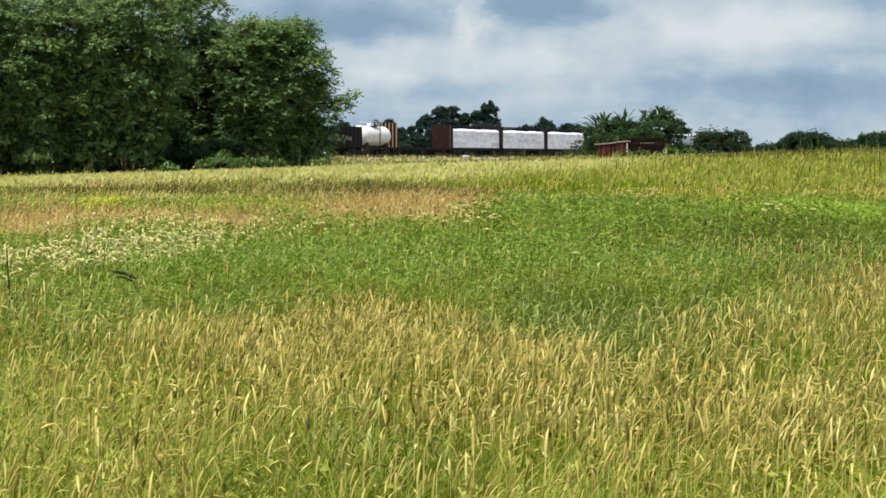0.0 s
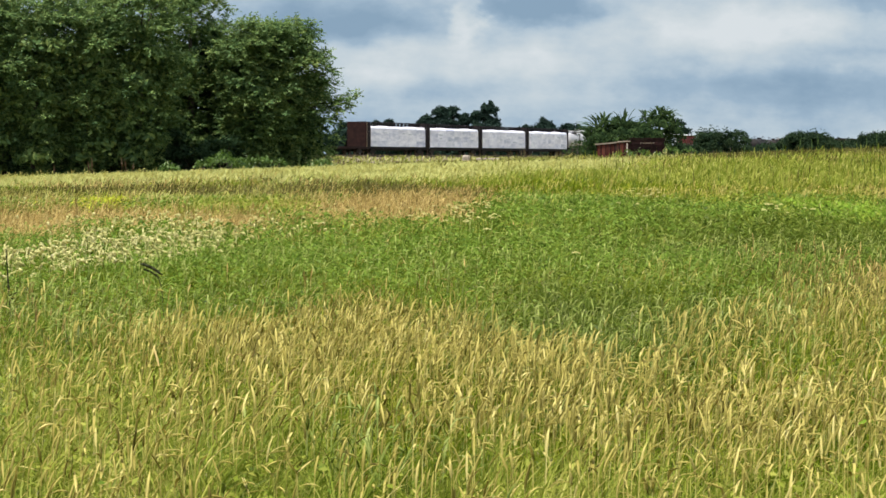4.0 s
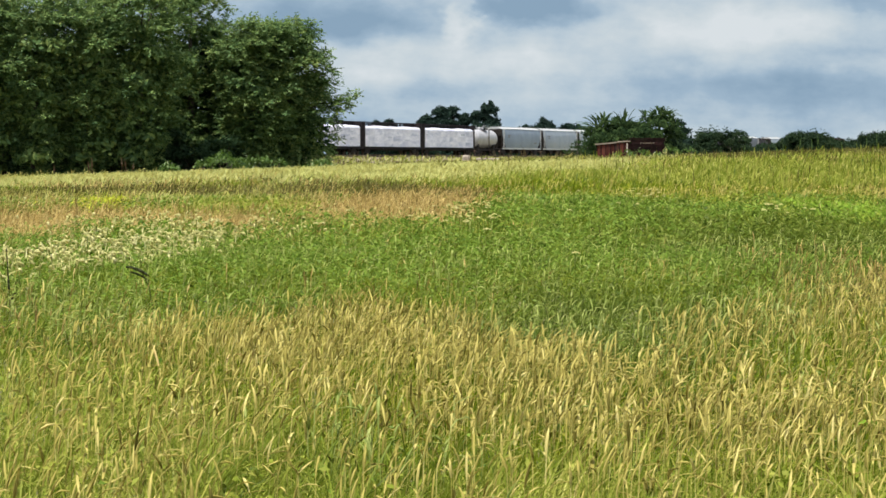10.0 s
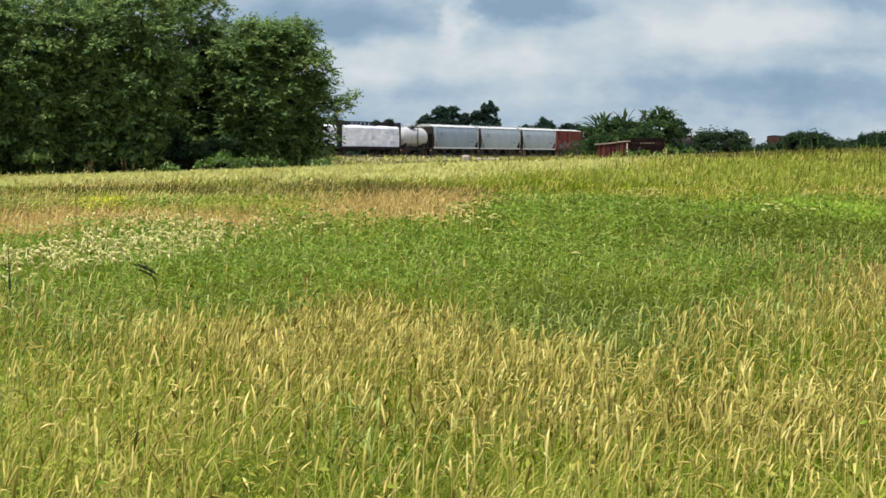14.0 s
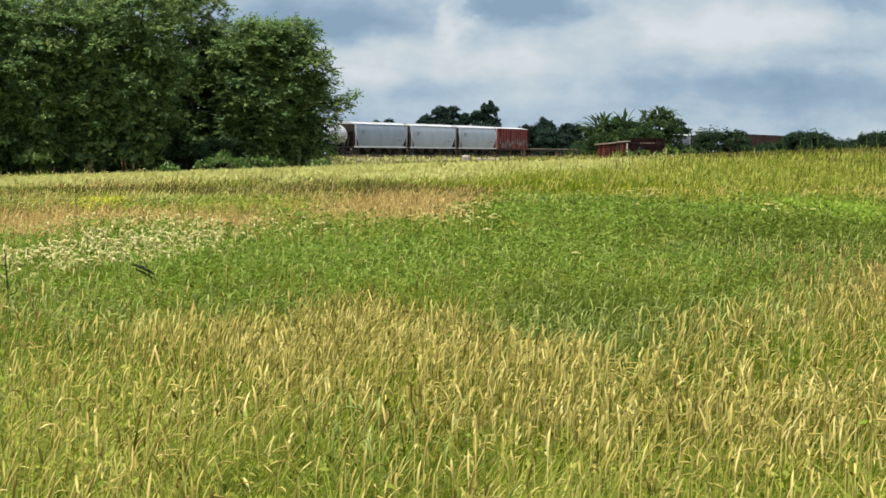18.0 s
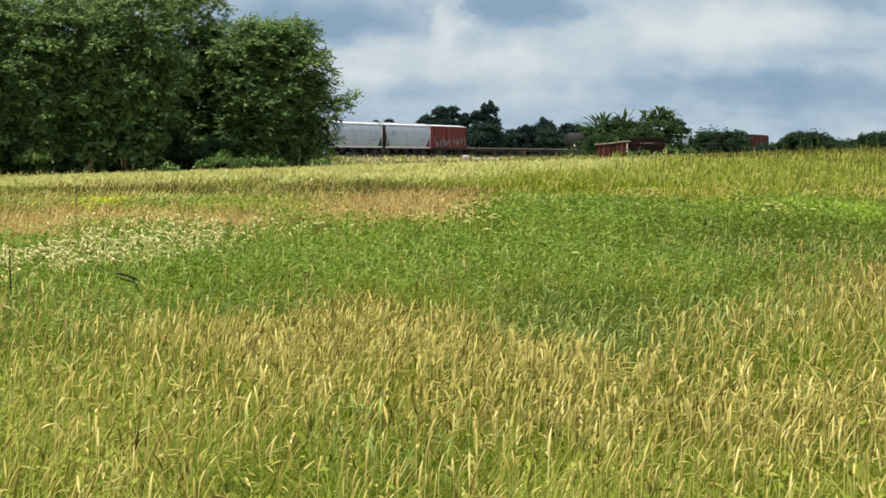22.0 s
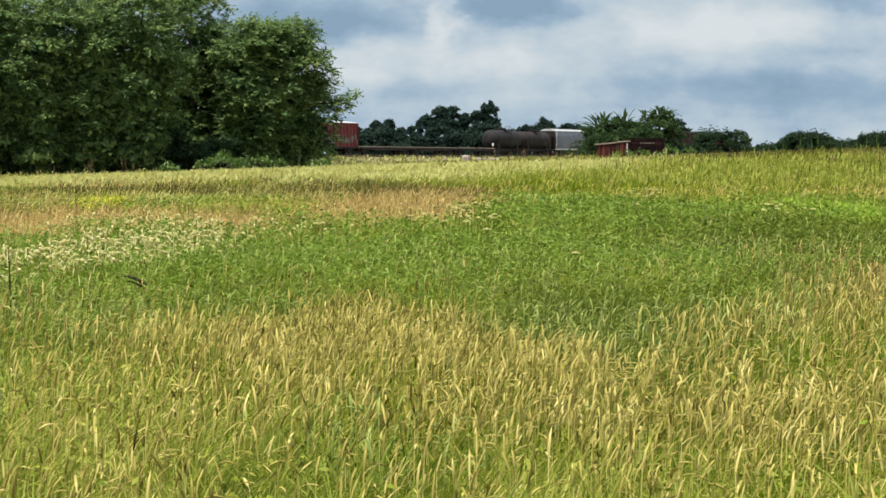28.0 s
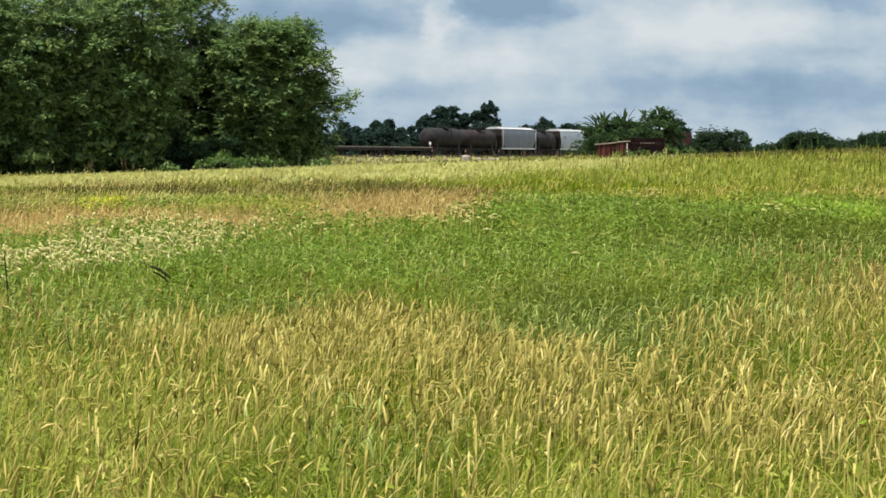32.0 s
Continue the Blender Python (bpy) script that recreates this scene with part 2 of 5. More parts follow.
def tube(bm, a, b, r0, r1=None, sides=8, cap=True):
    """A tapered rod from a to b."""
    a, b = Vector(a), Vector(b)
    r1 = r0 if r1 is None else r1
    turn = (b - a).to_track_quat("Z", "Y").to_matrix()
    rings = []
    for c, r in ((a, r0), (b, r1)):
        rings.append([bm.verts.new(c + turn @ Vector((r * math.cos(i * math.tau / sides), r * math.sin(i * math.tau / sides), 0))) for i in range(sides)])
    for i in range(sides):
        j = (i + 1) % sides
        bm.faces.new((rings[0][i], rings[0][j], rings[1][j], rings[1][i]))
    if cap:
        bm.faces.new(rings[0][::-1]), bm.faces.new(rings[1])
    return bm


def lathe_x(bm, profile, sides=28, cz=0.0):
    """Turns (x, radius) pairs round an axis along x at height cz."""
    rings = []
    for x, r in profile:
        rings.append([bm.verts.new((x, r * math.cos(i * math.tau / sides), cz + r * math.sin(i * math.tau / sides))) for i in range(sides)])
    for p, q in zip(rings, rings[1:]):
        for i in range(sides):
            j = (i + 1) % sides
            bm.faces.new((p[i], q[i], q[j], p[j]))
    bm.faces.new(rings[0]), bm.faces.new(rings[-1][::-1])
    return bm


def prism_y(bm, outline, y0, y1):
    """An outline in x and z, drawn out from y0 to y1."""
    a = [bm.verts.new((x, y0, z)) for x, z in outline]
    b = [bm.verts.new((x, y1, z)) for x, z in outline]
    bm.faces.new(a), bm.faces.new(b[::-1])
    for i in range(len(outline)):
        j = (i + 1) % len(outline)
        bm.faces.new((a[j], a[i], b[i], b[j]))
    return bm


def prism_x(bm, outline, x0, x1):
    """An outline in y and z, drawn out from x0 to x1."""
    a = [bm.verts.new((x0, y, z)) for y, z in outline]
    b = [bm.verts.new((x1, y, z)) for y, z in outline]
    bm.faces.new(a[::-1]), bm.faces.new(b)
    for i in range(len(outline)):
        j = (i + 1) % len(outline)
        bm.faces.new((a[i], a[j], b[j], b[i]))
    return bm


def smoothstep(a, b, x):
    t = np.clip((x - a) / (b - a), 0, 1)
    return t * t * (3 - 2 * t)


# ---- ground ----
TRACK = Vector((-13.87, 351.3, 0))
TURN = 70.6
RAIL_Z = EYE_Z + 0.65
ALONG = Vector((math.cos(radians(TURN)), math.sin(radians(TURN)), 0))


def ground(x, y):
    """Height of the field: it climbs gently to the far right and dips again behind the crest."""
    x, y = np.asarray(x, float), np.asarray(y, float)
    h = smoothstep(15, 200, y) * np.clip(1.12 + np.where(x < 0, 0.031, 0.033) * x, -0.35, 2.45)
    h = h + (np.minimum(h, 1.5) - h) * smoothstep(215, 300, y)
    return h + 0.04 * np.sin(x * 0.9 + 1.3 * np.sin(y * 0.21)) * np.sin(y * 0.35 + 0.5) * smoothstep(4, 14, y)


def build_ground():
    xs = np.concatenate((-np.geomspace(4800, 62, 14), np.arange(-60, 100.1, 2.0), np.geomspace(104, 4800, 14)))
    ys = np.concatenate(([-2500, -600, -150, -40], np.arange(-10, 60, 1.5), np.arange(60, 420, 4.0), np.geomspace(425, 4900, 16)))
    gx, gy = np.meshgrid(xs, ys)
    v = np.stack((gx, gy, ground(gx, gy)), -1).reshape(-1, 3)
    nx, ny = len(xs), len(ys)
    i = (np.arange(ny - 1)[:, None] * nx + np.arange(nx - 1)[None, :]).ravel()
    f = np.stack((i, i + 1, i + nx + 1, i + nx), -1)
    ob = new("ground", mesh_arrays("ground", v, f, np.full(len(f), 4), M_SOIL, True))
    tagged(ob, "brown soil of a rough open field under grass", "ground", kind="structure")


build_ground()


def build_track():
    s0, s1 = -130.0, 500.0
    m = Matrix.Translation((TRACK.x, TRACK.y, RAIL_Z)) @ pose(0, 0, 0, 0, 0, TURN)
    bm = bmesh.new()
    rows = []
    n = 138
    prof = [(-5.2, -1.15), (-2.2, -0.36), (-1.2, -0.30), (1.2, -0.30), (2.2, -0.36), (5.2, -1.15)]
    for k in range(n + 1):
        s = s0 + (s1 - s0) * k / n
        rows.append([bm.verts.new((s, y + random.uniform(-0.1, 0.1), z + random.uniform(-0.05, 0.03))) for y, z in prof])
    for p, q in zip(rows, rows[1:]):
        for i in range(5):
            bm.faces.new((p[i], q[i], q[i + 1], p[i + 1]))
    bed = part("railway_embankment", bm, M_BALLAST)
    bed.matrix_basis = m
    tagged(bed, "low grey-brown ballast embankment of a railway line", "embankment", kind="structure")
    track = new("railway_track")
    track.matrix_basis = m
    tagged(track, "rusty steel railway track on dark wooden sleepers", "railway track", kind="structure")
    for y in (-0.75, 0.75):
        bm = bmesh.new()
        prism_x(bm, [(y - 0.07, -0.17), (y + 0.07, -0.17), (y + 0.02, -0.13), (y + 0.035, 0), (y - 0.035, 0), (y - 0.02, -0.13)], s0, s1)
        part("rail", bm, M_RAIL, track)
    bm = bmesh.new()
    k = s0
    while k < s1:
        box(bm, k - 0.11, k + 0.11, -1.3, 1.3, -0.33, -0.171)
        k += 0.62
    tagged(part("sleepers", bm, M_TIE, track, "dark wooden sleepers"), kind="stuff")


build_track()


def surface_height(x, y):
    """The field, or the bank of the railway where that is higher."""
    away = (np.asarray(x) - TRACK.x) * ALONG.y - (np.asarray(y) - TRACK.y) * ALONG.x
    bank = RAIL_Z - 0.36 - 0.79 * np.clip((away - 2.2) / 3.0, 0, 3)
    return np.maximum(ground(x, y), bank)


# ---- sky ----
def build_sky():
    m = bpy.data.materials.new("cloudy_sky")
    m.use_nodes = True
    t = m.node_tree
    n, link = t.nodes, t.links.new
    n.remove(n["Principled BSDF"])
    co = n.new("ShaderNodeTexCoord")
    warp = n.new("ShaderNodeTexNoise")
    warp.inputs["Scale"].default_value, warp.inputs["Detail"].default_value = 0.012, 6
    flat = n.new("ShaderNodeVectorMath")
    flat.operation = "MULTIPLY"
    flat.inputs[1].default_value = (1, 0, 1.6)
    link(co.outputs["Object"], flat.inputs[0])
    link(flat.outputs[0], warp.inputs[0])
    off = n.new("ShaderNodeVectorMath")
    off.operation = "MULTIPLY_ADD"
    off.inputs[1].default_value = (120, 0, 60)
    off.inputs[2].default_value = (-60, 0, -30)
    link(warp.outputs["Color"], off.inputs[0])
    p = n.new("ShaderNodeVectorMath")
    link(co.outputs["Object"], p.inputs[0]), link(off.outputs[0], p.inputs[1])

    def math_node(op, a, b):
        k = n.new("ShaderNodeMath")
        k.operation = op
        for i, v in enumerate((a, b)):
            if isinstance(v, (int, float)):
                k.inputs[i].default_value = v
            else:
                link(v, k.inputs[i])
        return k.outputs[0]

    value = None
    # soft cloud masses: centre x and height, half width and half height in metres, lightness
    for cx, cz, rx, rz, amp in SKY_MASSES:
        d = n.new("ShaderNodeVectorMath")
        d.operation = "SUBTRACT"
        link(p.outputs[0], d.inputs[0])
        d.inputs[1].default_value = (cx, 0, cz)
        s = n.new("ShaderNodeVectorMath")
        s.operation = "MULTIPLY"
        link(d.outputs[0], s.inputs[0])
        s.inputs[1].default_value = (1 / rx, 0, 1 / rz)
        dd = n.new("ShaderNodeVectorMath")
        dd.operation = "DOT_PRODUCT"
        link(s.outputs[0], dd.inputs[0]), link(s.outputs[0], dd.inputs[1])
        g = math_node("POWER", 2.718, math_node("MULTIPLY", math_node("POWER", dd.outputs["Value"], 1.7), -0.8))
        g = math_node("MULTIPLY", g, amp)
        value = g if value is None else math_node("ADD", value, g)
    mp = n.new("ShaderNodeMapping")
    mp.inputs["Scale"].default_value = (0.0045, 0, 0.012)
    link(co.outputs["Object"], mp.inputs[0])
    big = n.new("ShaderNodeTexNoise")
    big.inputs["Scale"].default_value, big.inputs["Detail"].default_value, big.inputs["Roughness"].default_value = 1.0, 7, 0.55
    link(mp.outputs[0], big.inputs[0])
    value = math_node("ADD", value, math_node("MULTIPLY", math_node("SUBTRACT", big.outputs[0], 0.5), 1.1))
    puff = n.new("ShaderNodeTexNoise")
    puff.inputs["Scale"].default_value, puff.inputs["Detail"].default_value, puff.inputs["Roughness"].default_value = 0.016, 6, 0.6
    link(flat.outputs[0], puff.inputs[0])
    value = math_node("ADD", value, math_node("MULTIPLY", math_node("SUBTRACT", puff.outputs[0], 0.5), 0.5))
    value = math_node("ADD", value, 0.5)
    ramp = n.new("ShaderNodeValToRGB")
    el = ramp.color_ramp.elements
    stops = [(0.0, (0.262, 0.385, 0.515)), (0.3, (0.355, 0.48, 0.605)), (0.55, (0.495, 0.60, 0.685)), (0.8, (0.615, 0.69, 0.735)), (1.0, (0.71, 0.765, 0.80))]
    while len(el) < len(stops):
        el.new(0.5)
    for e, (q, c) in zip(el, stops):
        e.position, e.color = q, rgba(c)
    link(value, ramp.inputs[0])
    em = n.new("ShaderNodeEmission")
    link(ramp.outputs[0], em.inputs[0])
    em.inputs[1].default_value = 0.66
    link(em.outputs[0], n["Material Output"].inputs[0])
    bm = bmesh.new()
    n_seg = 24
    low, high = [], []
    for k in range(n_seg + 1):
        x = -2600 + 5200 * k / n_seg
        y = -(x / 2600) ** 2 * 900
        low.append(bm.verts.new((x, y, -60))), high.append(bm.verts.new((x, y, 1500)))
    for k in range(n_seg):
        bm.faces.new((low[k], low[k + 1], high[k + 1], high[k]))
    ob = part("sky_backdrop", bm, m)
    ob.matrix_basis = pose(0, 4300, 0)
    return tagged(ob, "pale blue sky with soft grey and white clouds", "sky", kind="structure")


SKY_MASSES = [(-205, 238, 150, 36, -0.46), (128, 256, 95, 28, -0.66), (12, 230, 22, 36, 0.50), (450, 222, 170, 48, 0.42),
              (640, 120, 250, 30, -0.32), (-60, 165, 190, 32, 0.22), (150, 160, 150, 38, 0.24), (-125, 135, 55, 24, 0.18),
              (640, 60, 250, 26, -0.12), (-100, 55, 300, 34, -0.10), (690, 262, 60, 18, -0.25), (300, 215, 60, 16, -0.15)]
sky_backdrop = build_sky()


# ---- train ----
def bogie(car, x):
    bm = bmesh.new()
    for y in (-1.0, 1.0):
        prism_y(bm, [(-1.15, 0.38), (-0.95, 0.30), (-0.35, 0.22), (0.35, 0.22), (0.95, 0.30), (1.15, 0.38), (1.15, 0.58), (0.5, 0.78), (-0.5, 0.78), (-1.15, 0.58)], y - 0.08, y + 0.08)
    box(bm, -0.2, 0.2, -1.0, 1.0, 0.5, 0.86)
    b = part("bogie", bm, M_UNDER, car, "dark steel four-wheel bogie")
    b.matrix_basis = pose(x, 0, 0)
    first = None
    for wx in (-0.88, 0.88):
        for wy in (-0.75, 0.75):
            if first is None:
                bm = bmesh.new()
                for y0, y1, r in ((-0.07, 0.05, 0.45), (0.05, 0.08, 0.48), (-0.09, -0.07, 0.16)):
                    tube(bm, (0, y0, 0), (0, y1, 0), r, sides=18)
                first = part("wheel", bm, M_WHEEL, b, smooth=False)
                first.matrix_basis = pose(wx, wy, 0.45)
            else:
                again("wheel", first, b, pose(wx, wy, 0.45))
    return b


def chassis(car, length, high=1.0):
    """Centre sill, end sills and couplers."""
    h = length / 2 - 0.55
    part("underframe", boxes((-h, h, -0.35, 0.35, 0.62, high), (-h, -h + 0.25, -1.4, 1.4, 0.78, high), (h - 0.25, h, -1.4, 1.4, 0.78, high)), M_UNDER, car)
    for s in (-1, 1):
        c = part("coupler", boxes((0, 0.52, -0.11, 0.11, 0.76, 0.98), (0.42, 0.58, -0.2, 0.2, 0.72, 1.02)), M_UNDER, car)
        c.matrix_basis = pose(s * h, 0, 0, 0, 0, 0 if s > 0 else 180)
    for s in (-1, 1):
        bogie(car, s * (length / 2 - 2.6))


def ladder(car, x, y, z0, z1, material, out=-1):
    bm = boxes((x - 0.22, x - 0.18, y - 0.03, y + 0.03, z0, z1), (x + 0.18, x + 0.22, y - 0.03, y + 0.03, z0, z1))
    z = z0 + 0.15
    while z < z1:
        box(bm, x - 0.2, x + 0.2, y - 0.015, y + 0.015, z, z + 0.03)
        z += 0.36
    part("ladder", bm, material, car)


def wagon(name, label, category="train car"):
    car = new(name)
    return tagged(car, label, category, "cars of the freight train")


def centerbeam(length, label, rib, paint, beam=True):
    """A flatcar with end bulkheads, with or without the trussed beam along its middle."""
    car = wagon("centerbeam_car" if beam else "bulkhead_flatcar", label)
    h = length / 2 - 0.6
    chassis(car, length)
    part("deck", boxes((-h, h, -1.42, 1.42, 1.0, 1.10), (-h, h, -1.45, -1.35, 0.80, 1.14), (-h, h, 1.35, 1.45, 0.80, 1.14)), paint, car)
    first = None
    for s in (-1, 1):
        x = s * (h - 0.15)
        part("bulkhead", boxes((x - 0.09, x + 0.09, -1.45, 1.45, 1.1, 4.62)), paint, car, "brown steel end bulkhead")
        for k in range(6):
            y = -1.4 + 2.8 * k / 5
            if first is None:
                first = part("bulkhead_rib", boxes((-0.07, 0.07, -0.06, 0.06, 1.1, 4.6)), rib, car, "upright steel rib")
                first.matrix_basis = pose(x + s * 0.13, y, 0)
            else:
                again("bulkhead_rib", first, car, pose(x + s * 0.13, y, 0))
    if not beam:
        return car
    part("top_chord", boxes((-h, h, -0.45, 0.45, 4.57, 4.66)), M_DARK, car, "dark top beam")
    part("lower_chord", boxes((-h, h, -0.10, 0.10, 1.1, 1.3)), M_DARK, car)
    post = brace = None
    n = 15
    for k in range(n):
        x = -h + 0.5 + (2 * h - 1.0) * k / (n - 1)
        if post is None:
            post = part("post", boxes((-0.09, 0.09, -0.12, 0.12, 1.3, 4.5)), M_DARK, car)
            post.matrix_basis = pose(x, 0, 0)
        else:
            again("post", post, car, pose(x, 0, 0))
        if k < n - 1:
            if brace is None:
                step = (2 * h - 1.0) / (n - 1)
                bm = bmesh.new()
                tube(bm, (0.05, 0, 1.35), (step - 0.05, 0, 4.4), 0.07, sides=6)
                brace = part("brace", bm, M_DARK, car)
                brace.matrix_basis = pose(x, 0, 0)
            else:
                again("brace", brace, car, pose(x, 0, 0))
    # drip plates between the posts under the top beam
    first = None
    for k in range(30):
        x = -h + 0.5 + (2 * h - 1.0) * k / 29
        if first is None:
            first = part("gusset", prism_y(bmesh.new(), [(-0.17, 4.575), (0.17, 4.575), (0.08, 4.06), (-0.08, 4.06)], -0.42, -0.34), M_DARK, car)
            first.matrix_basis = pose(x, 0, 0)
        else:
            again("gusset", first, car, pose(x, 0, 0))
    return car


def lumber(length, seed):
    """Wrapped packs of boards, four tiers on either side of the beam."""
    rnd = random.Random(seed)
    load = new("lumber_load")
    tagged(load, "white plastic-wrapped lumber packs stacked on a centerbeam car", "lumber load", "lumber loads of the freight train")
    h = length / 2 - 0.86
    packs = {}
    for tier in range(4):
        for side in (-1, 1):
            x = -h
            for k in range(6):
                w = 2 * h / 6
                key = (tier == 3, k % 3)
                if key not in packs:
                    bm = bmesh.new()
                    box(bm, 0.004, w - 0.004, -0.53, 0.53, 0.0, 0.80 if tier < 3 else 0.46)
                    bmesh.ops.subdivide_edges(bm, edges=bm.edges[:], cuts=3, use_grid_fill=True)
                    for v in bm.verts:
                        v.co += Vector((0, 0.012 * noise.noise(v.co * 2 + Vector((k, tier, 0))), 0.15 * noise.noise(v.co * 1.9 + Vector((k * 7, 0, tier))) if tier == 3 and v.co.z > 0.4 else 0))
                    if tier == 3:
                        for v in bm.verts:
                            v.co.y *= 1 - 0.55 * max(0.0, (v.co.z - 0.10) / 0.36) ** 2
                    packs[key] = part("lumber_pack", bm, M_WRAP, load)
                    packs[key].matrix_basis = pose(x, side * 0.80, 1.16 + tier * 0.80)
                else:
                    again("lumber_pack", packs[key], load, pose(x, side * (0.80 + rnd.uniform(-0.012, 0.012)), 1.16 + tier * 0.80))
                x += w
    # printed marks on the wrapping
    for k in range(6):
        for tier in (1, 2):
            if rnd.random() < 0.6:
                continue
            x = -h + 2 * h / 6 * k + rnd.uniform(0.1, 1.6)
            z = 1.16 + tier * 0.80 + rnd.uniform(0.1, 0.5)
            part("print_mark", boxes((x, x + rnd.uniform(0.5, 2.2), -1.372, -1.366, z, z + rnd.uniform(0.06, 0.20))), M_SPRAYBLUE, load, "faint blue printed bar")
    return load


def tank_car(length, radius, material, label, railing=True):
    car = wagon("tank_car", label)
    chassis(car, length, 1.05)
    h = length / 2 - 0.95
    cz = 1.22 + radius
    bm = bmesh.new()
    prof = []
    for k in range(9):
        a = k / 8 * math.pi / 2
        prof.append((-h + 0.85 * (1 - math.cos(a)), max(0.02, radius * math.sin(a))))
    prof += [(-x, r) for x, r in reversed(prof)]
    lathe_x(bm, prof, 32, cz)
    tank = part("tank", bm, material, car, smooth=True)
    for x in (-h * 0.55, 0.0, h * 0.55):
        part("band", lathe_x(bmesh.new(), [(x - 0.06, radius + 0.012), (x + 0.06, radius + 0.012)], 32, cz), material, tank)
    for s in (-1, 1):
        bm = bmesh.new()
        prism_y(bm, [(s * h * 0.72 - 0.5, 1.0), (s * h * 0.72 + 0.5, 1.0), (s * h * 0.72 + 0.4, 1.75), (s * h * 0.72 - 0.4, 1.75)], -1.1, 1.1)
        part("saddle", bm, M_UNDER, car)
        part("side_sill", boxes((-h, h, s * 1.36 - 0.06, s * 1.36 + 0.06, 0.92, 1.06)), M_UNDER, car)
    bm = bmesh.new()
    tube(bm, (0, 0, cz + radius - 0.1), (0, 0, cz + radius + 0.28), 0.55, 0.5, 16)
    tube(bm, (0, 0, cz + radius + 0.28), (0, 0, cz + radius + 0.36), 0.58, 0.5, 16)
    part("dome", bm, material, tank, smooth=False)
    if railing:
        z = cz + radius
        part("platform", boxes((-1.3, 1.3, -1.0, 1.0, z - 0.08, z - 0.02)), M_UNDER, car)
        bm = bmesh.new()
        for y in (-0.98, 0.98):
            for x in (-1.28, 0, 1.28):
                tube(bm, (x, y, z - 0.05), (x, y, z + 0.62), 0.03, sides=6)
            for q in (0.32, 0.62):
                tube(bm, (-1.28, y, z + q), (1.28, y, z + q), 0.03, sides=6)
        part("railing", bm, material, car)
        ladder(car, 0, -radius - 0.12, 1.0, z, M_UNDER)
    bm = bmesh.new()
    tube(bm, (h + 0.35, -0.55, 1.9), (h + 0.42, -0.55, 1.9), 0.28, sides=14)
    tube(bm, (h + 0.3, -0.55, 1.0), (h + 0.3, -0.55, 1.9), 0.05, sides=6)
    part("brake_wheel", bm, M_UNDER, car)
    return car


def hopper_side(z, top):
    """Half width of the rounded side of a covered hopper at a height."""
    q = (z - 1.12) / (top - 1.46)
    return float(np.interp(q, (0, 0.15, 0.35, 0.55, 0.75, 0.9, 1), (1.42, 1.52, 1.57, 1.55, 1.47, 1.35, 1.22)))


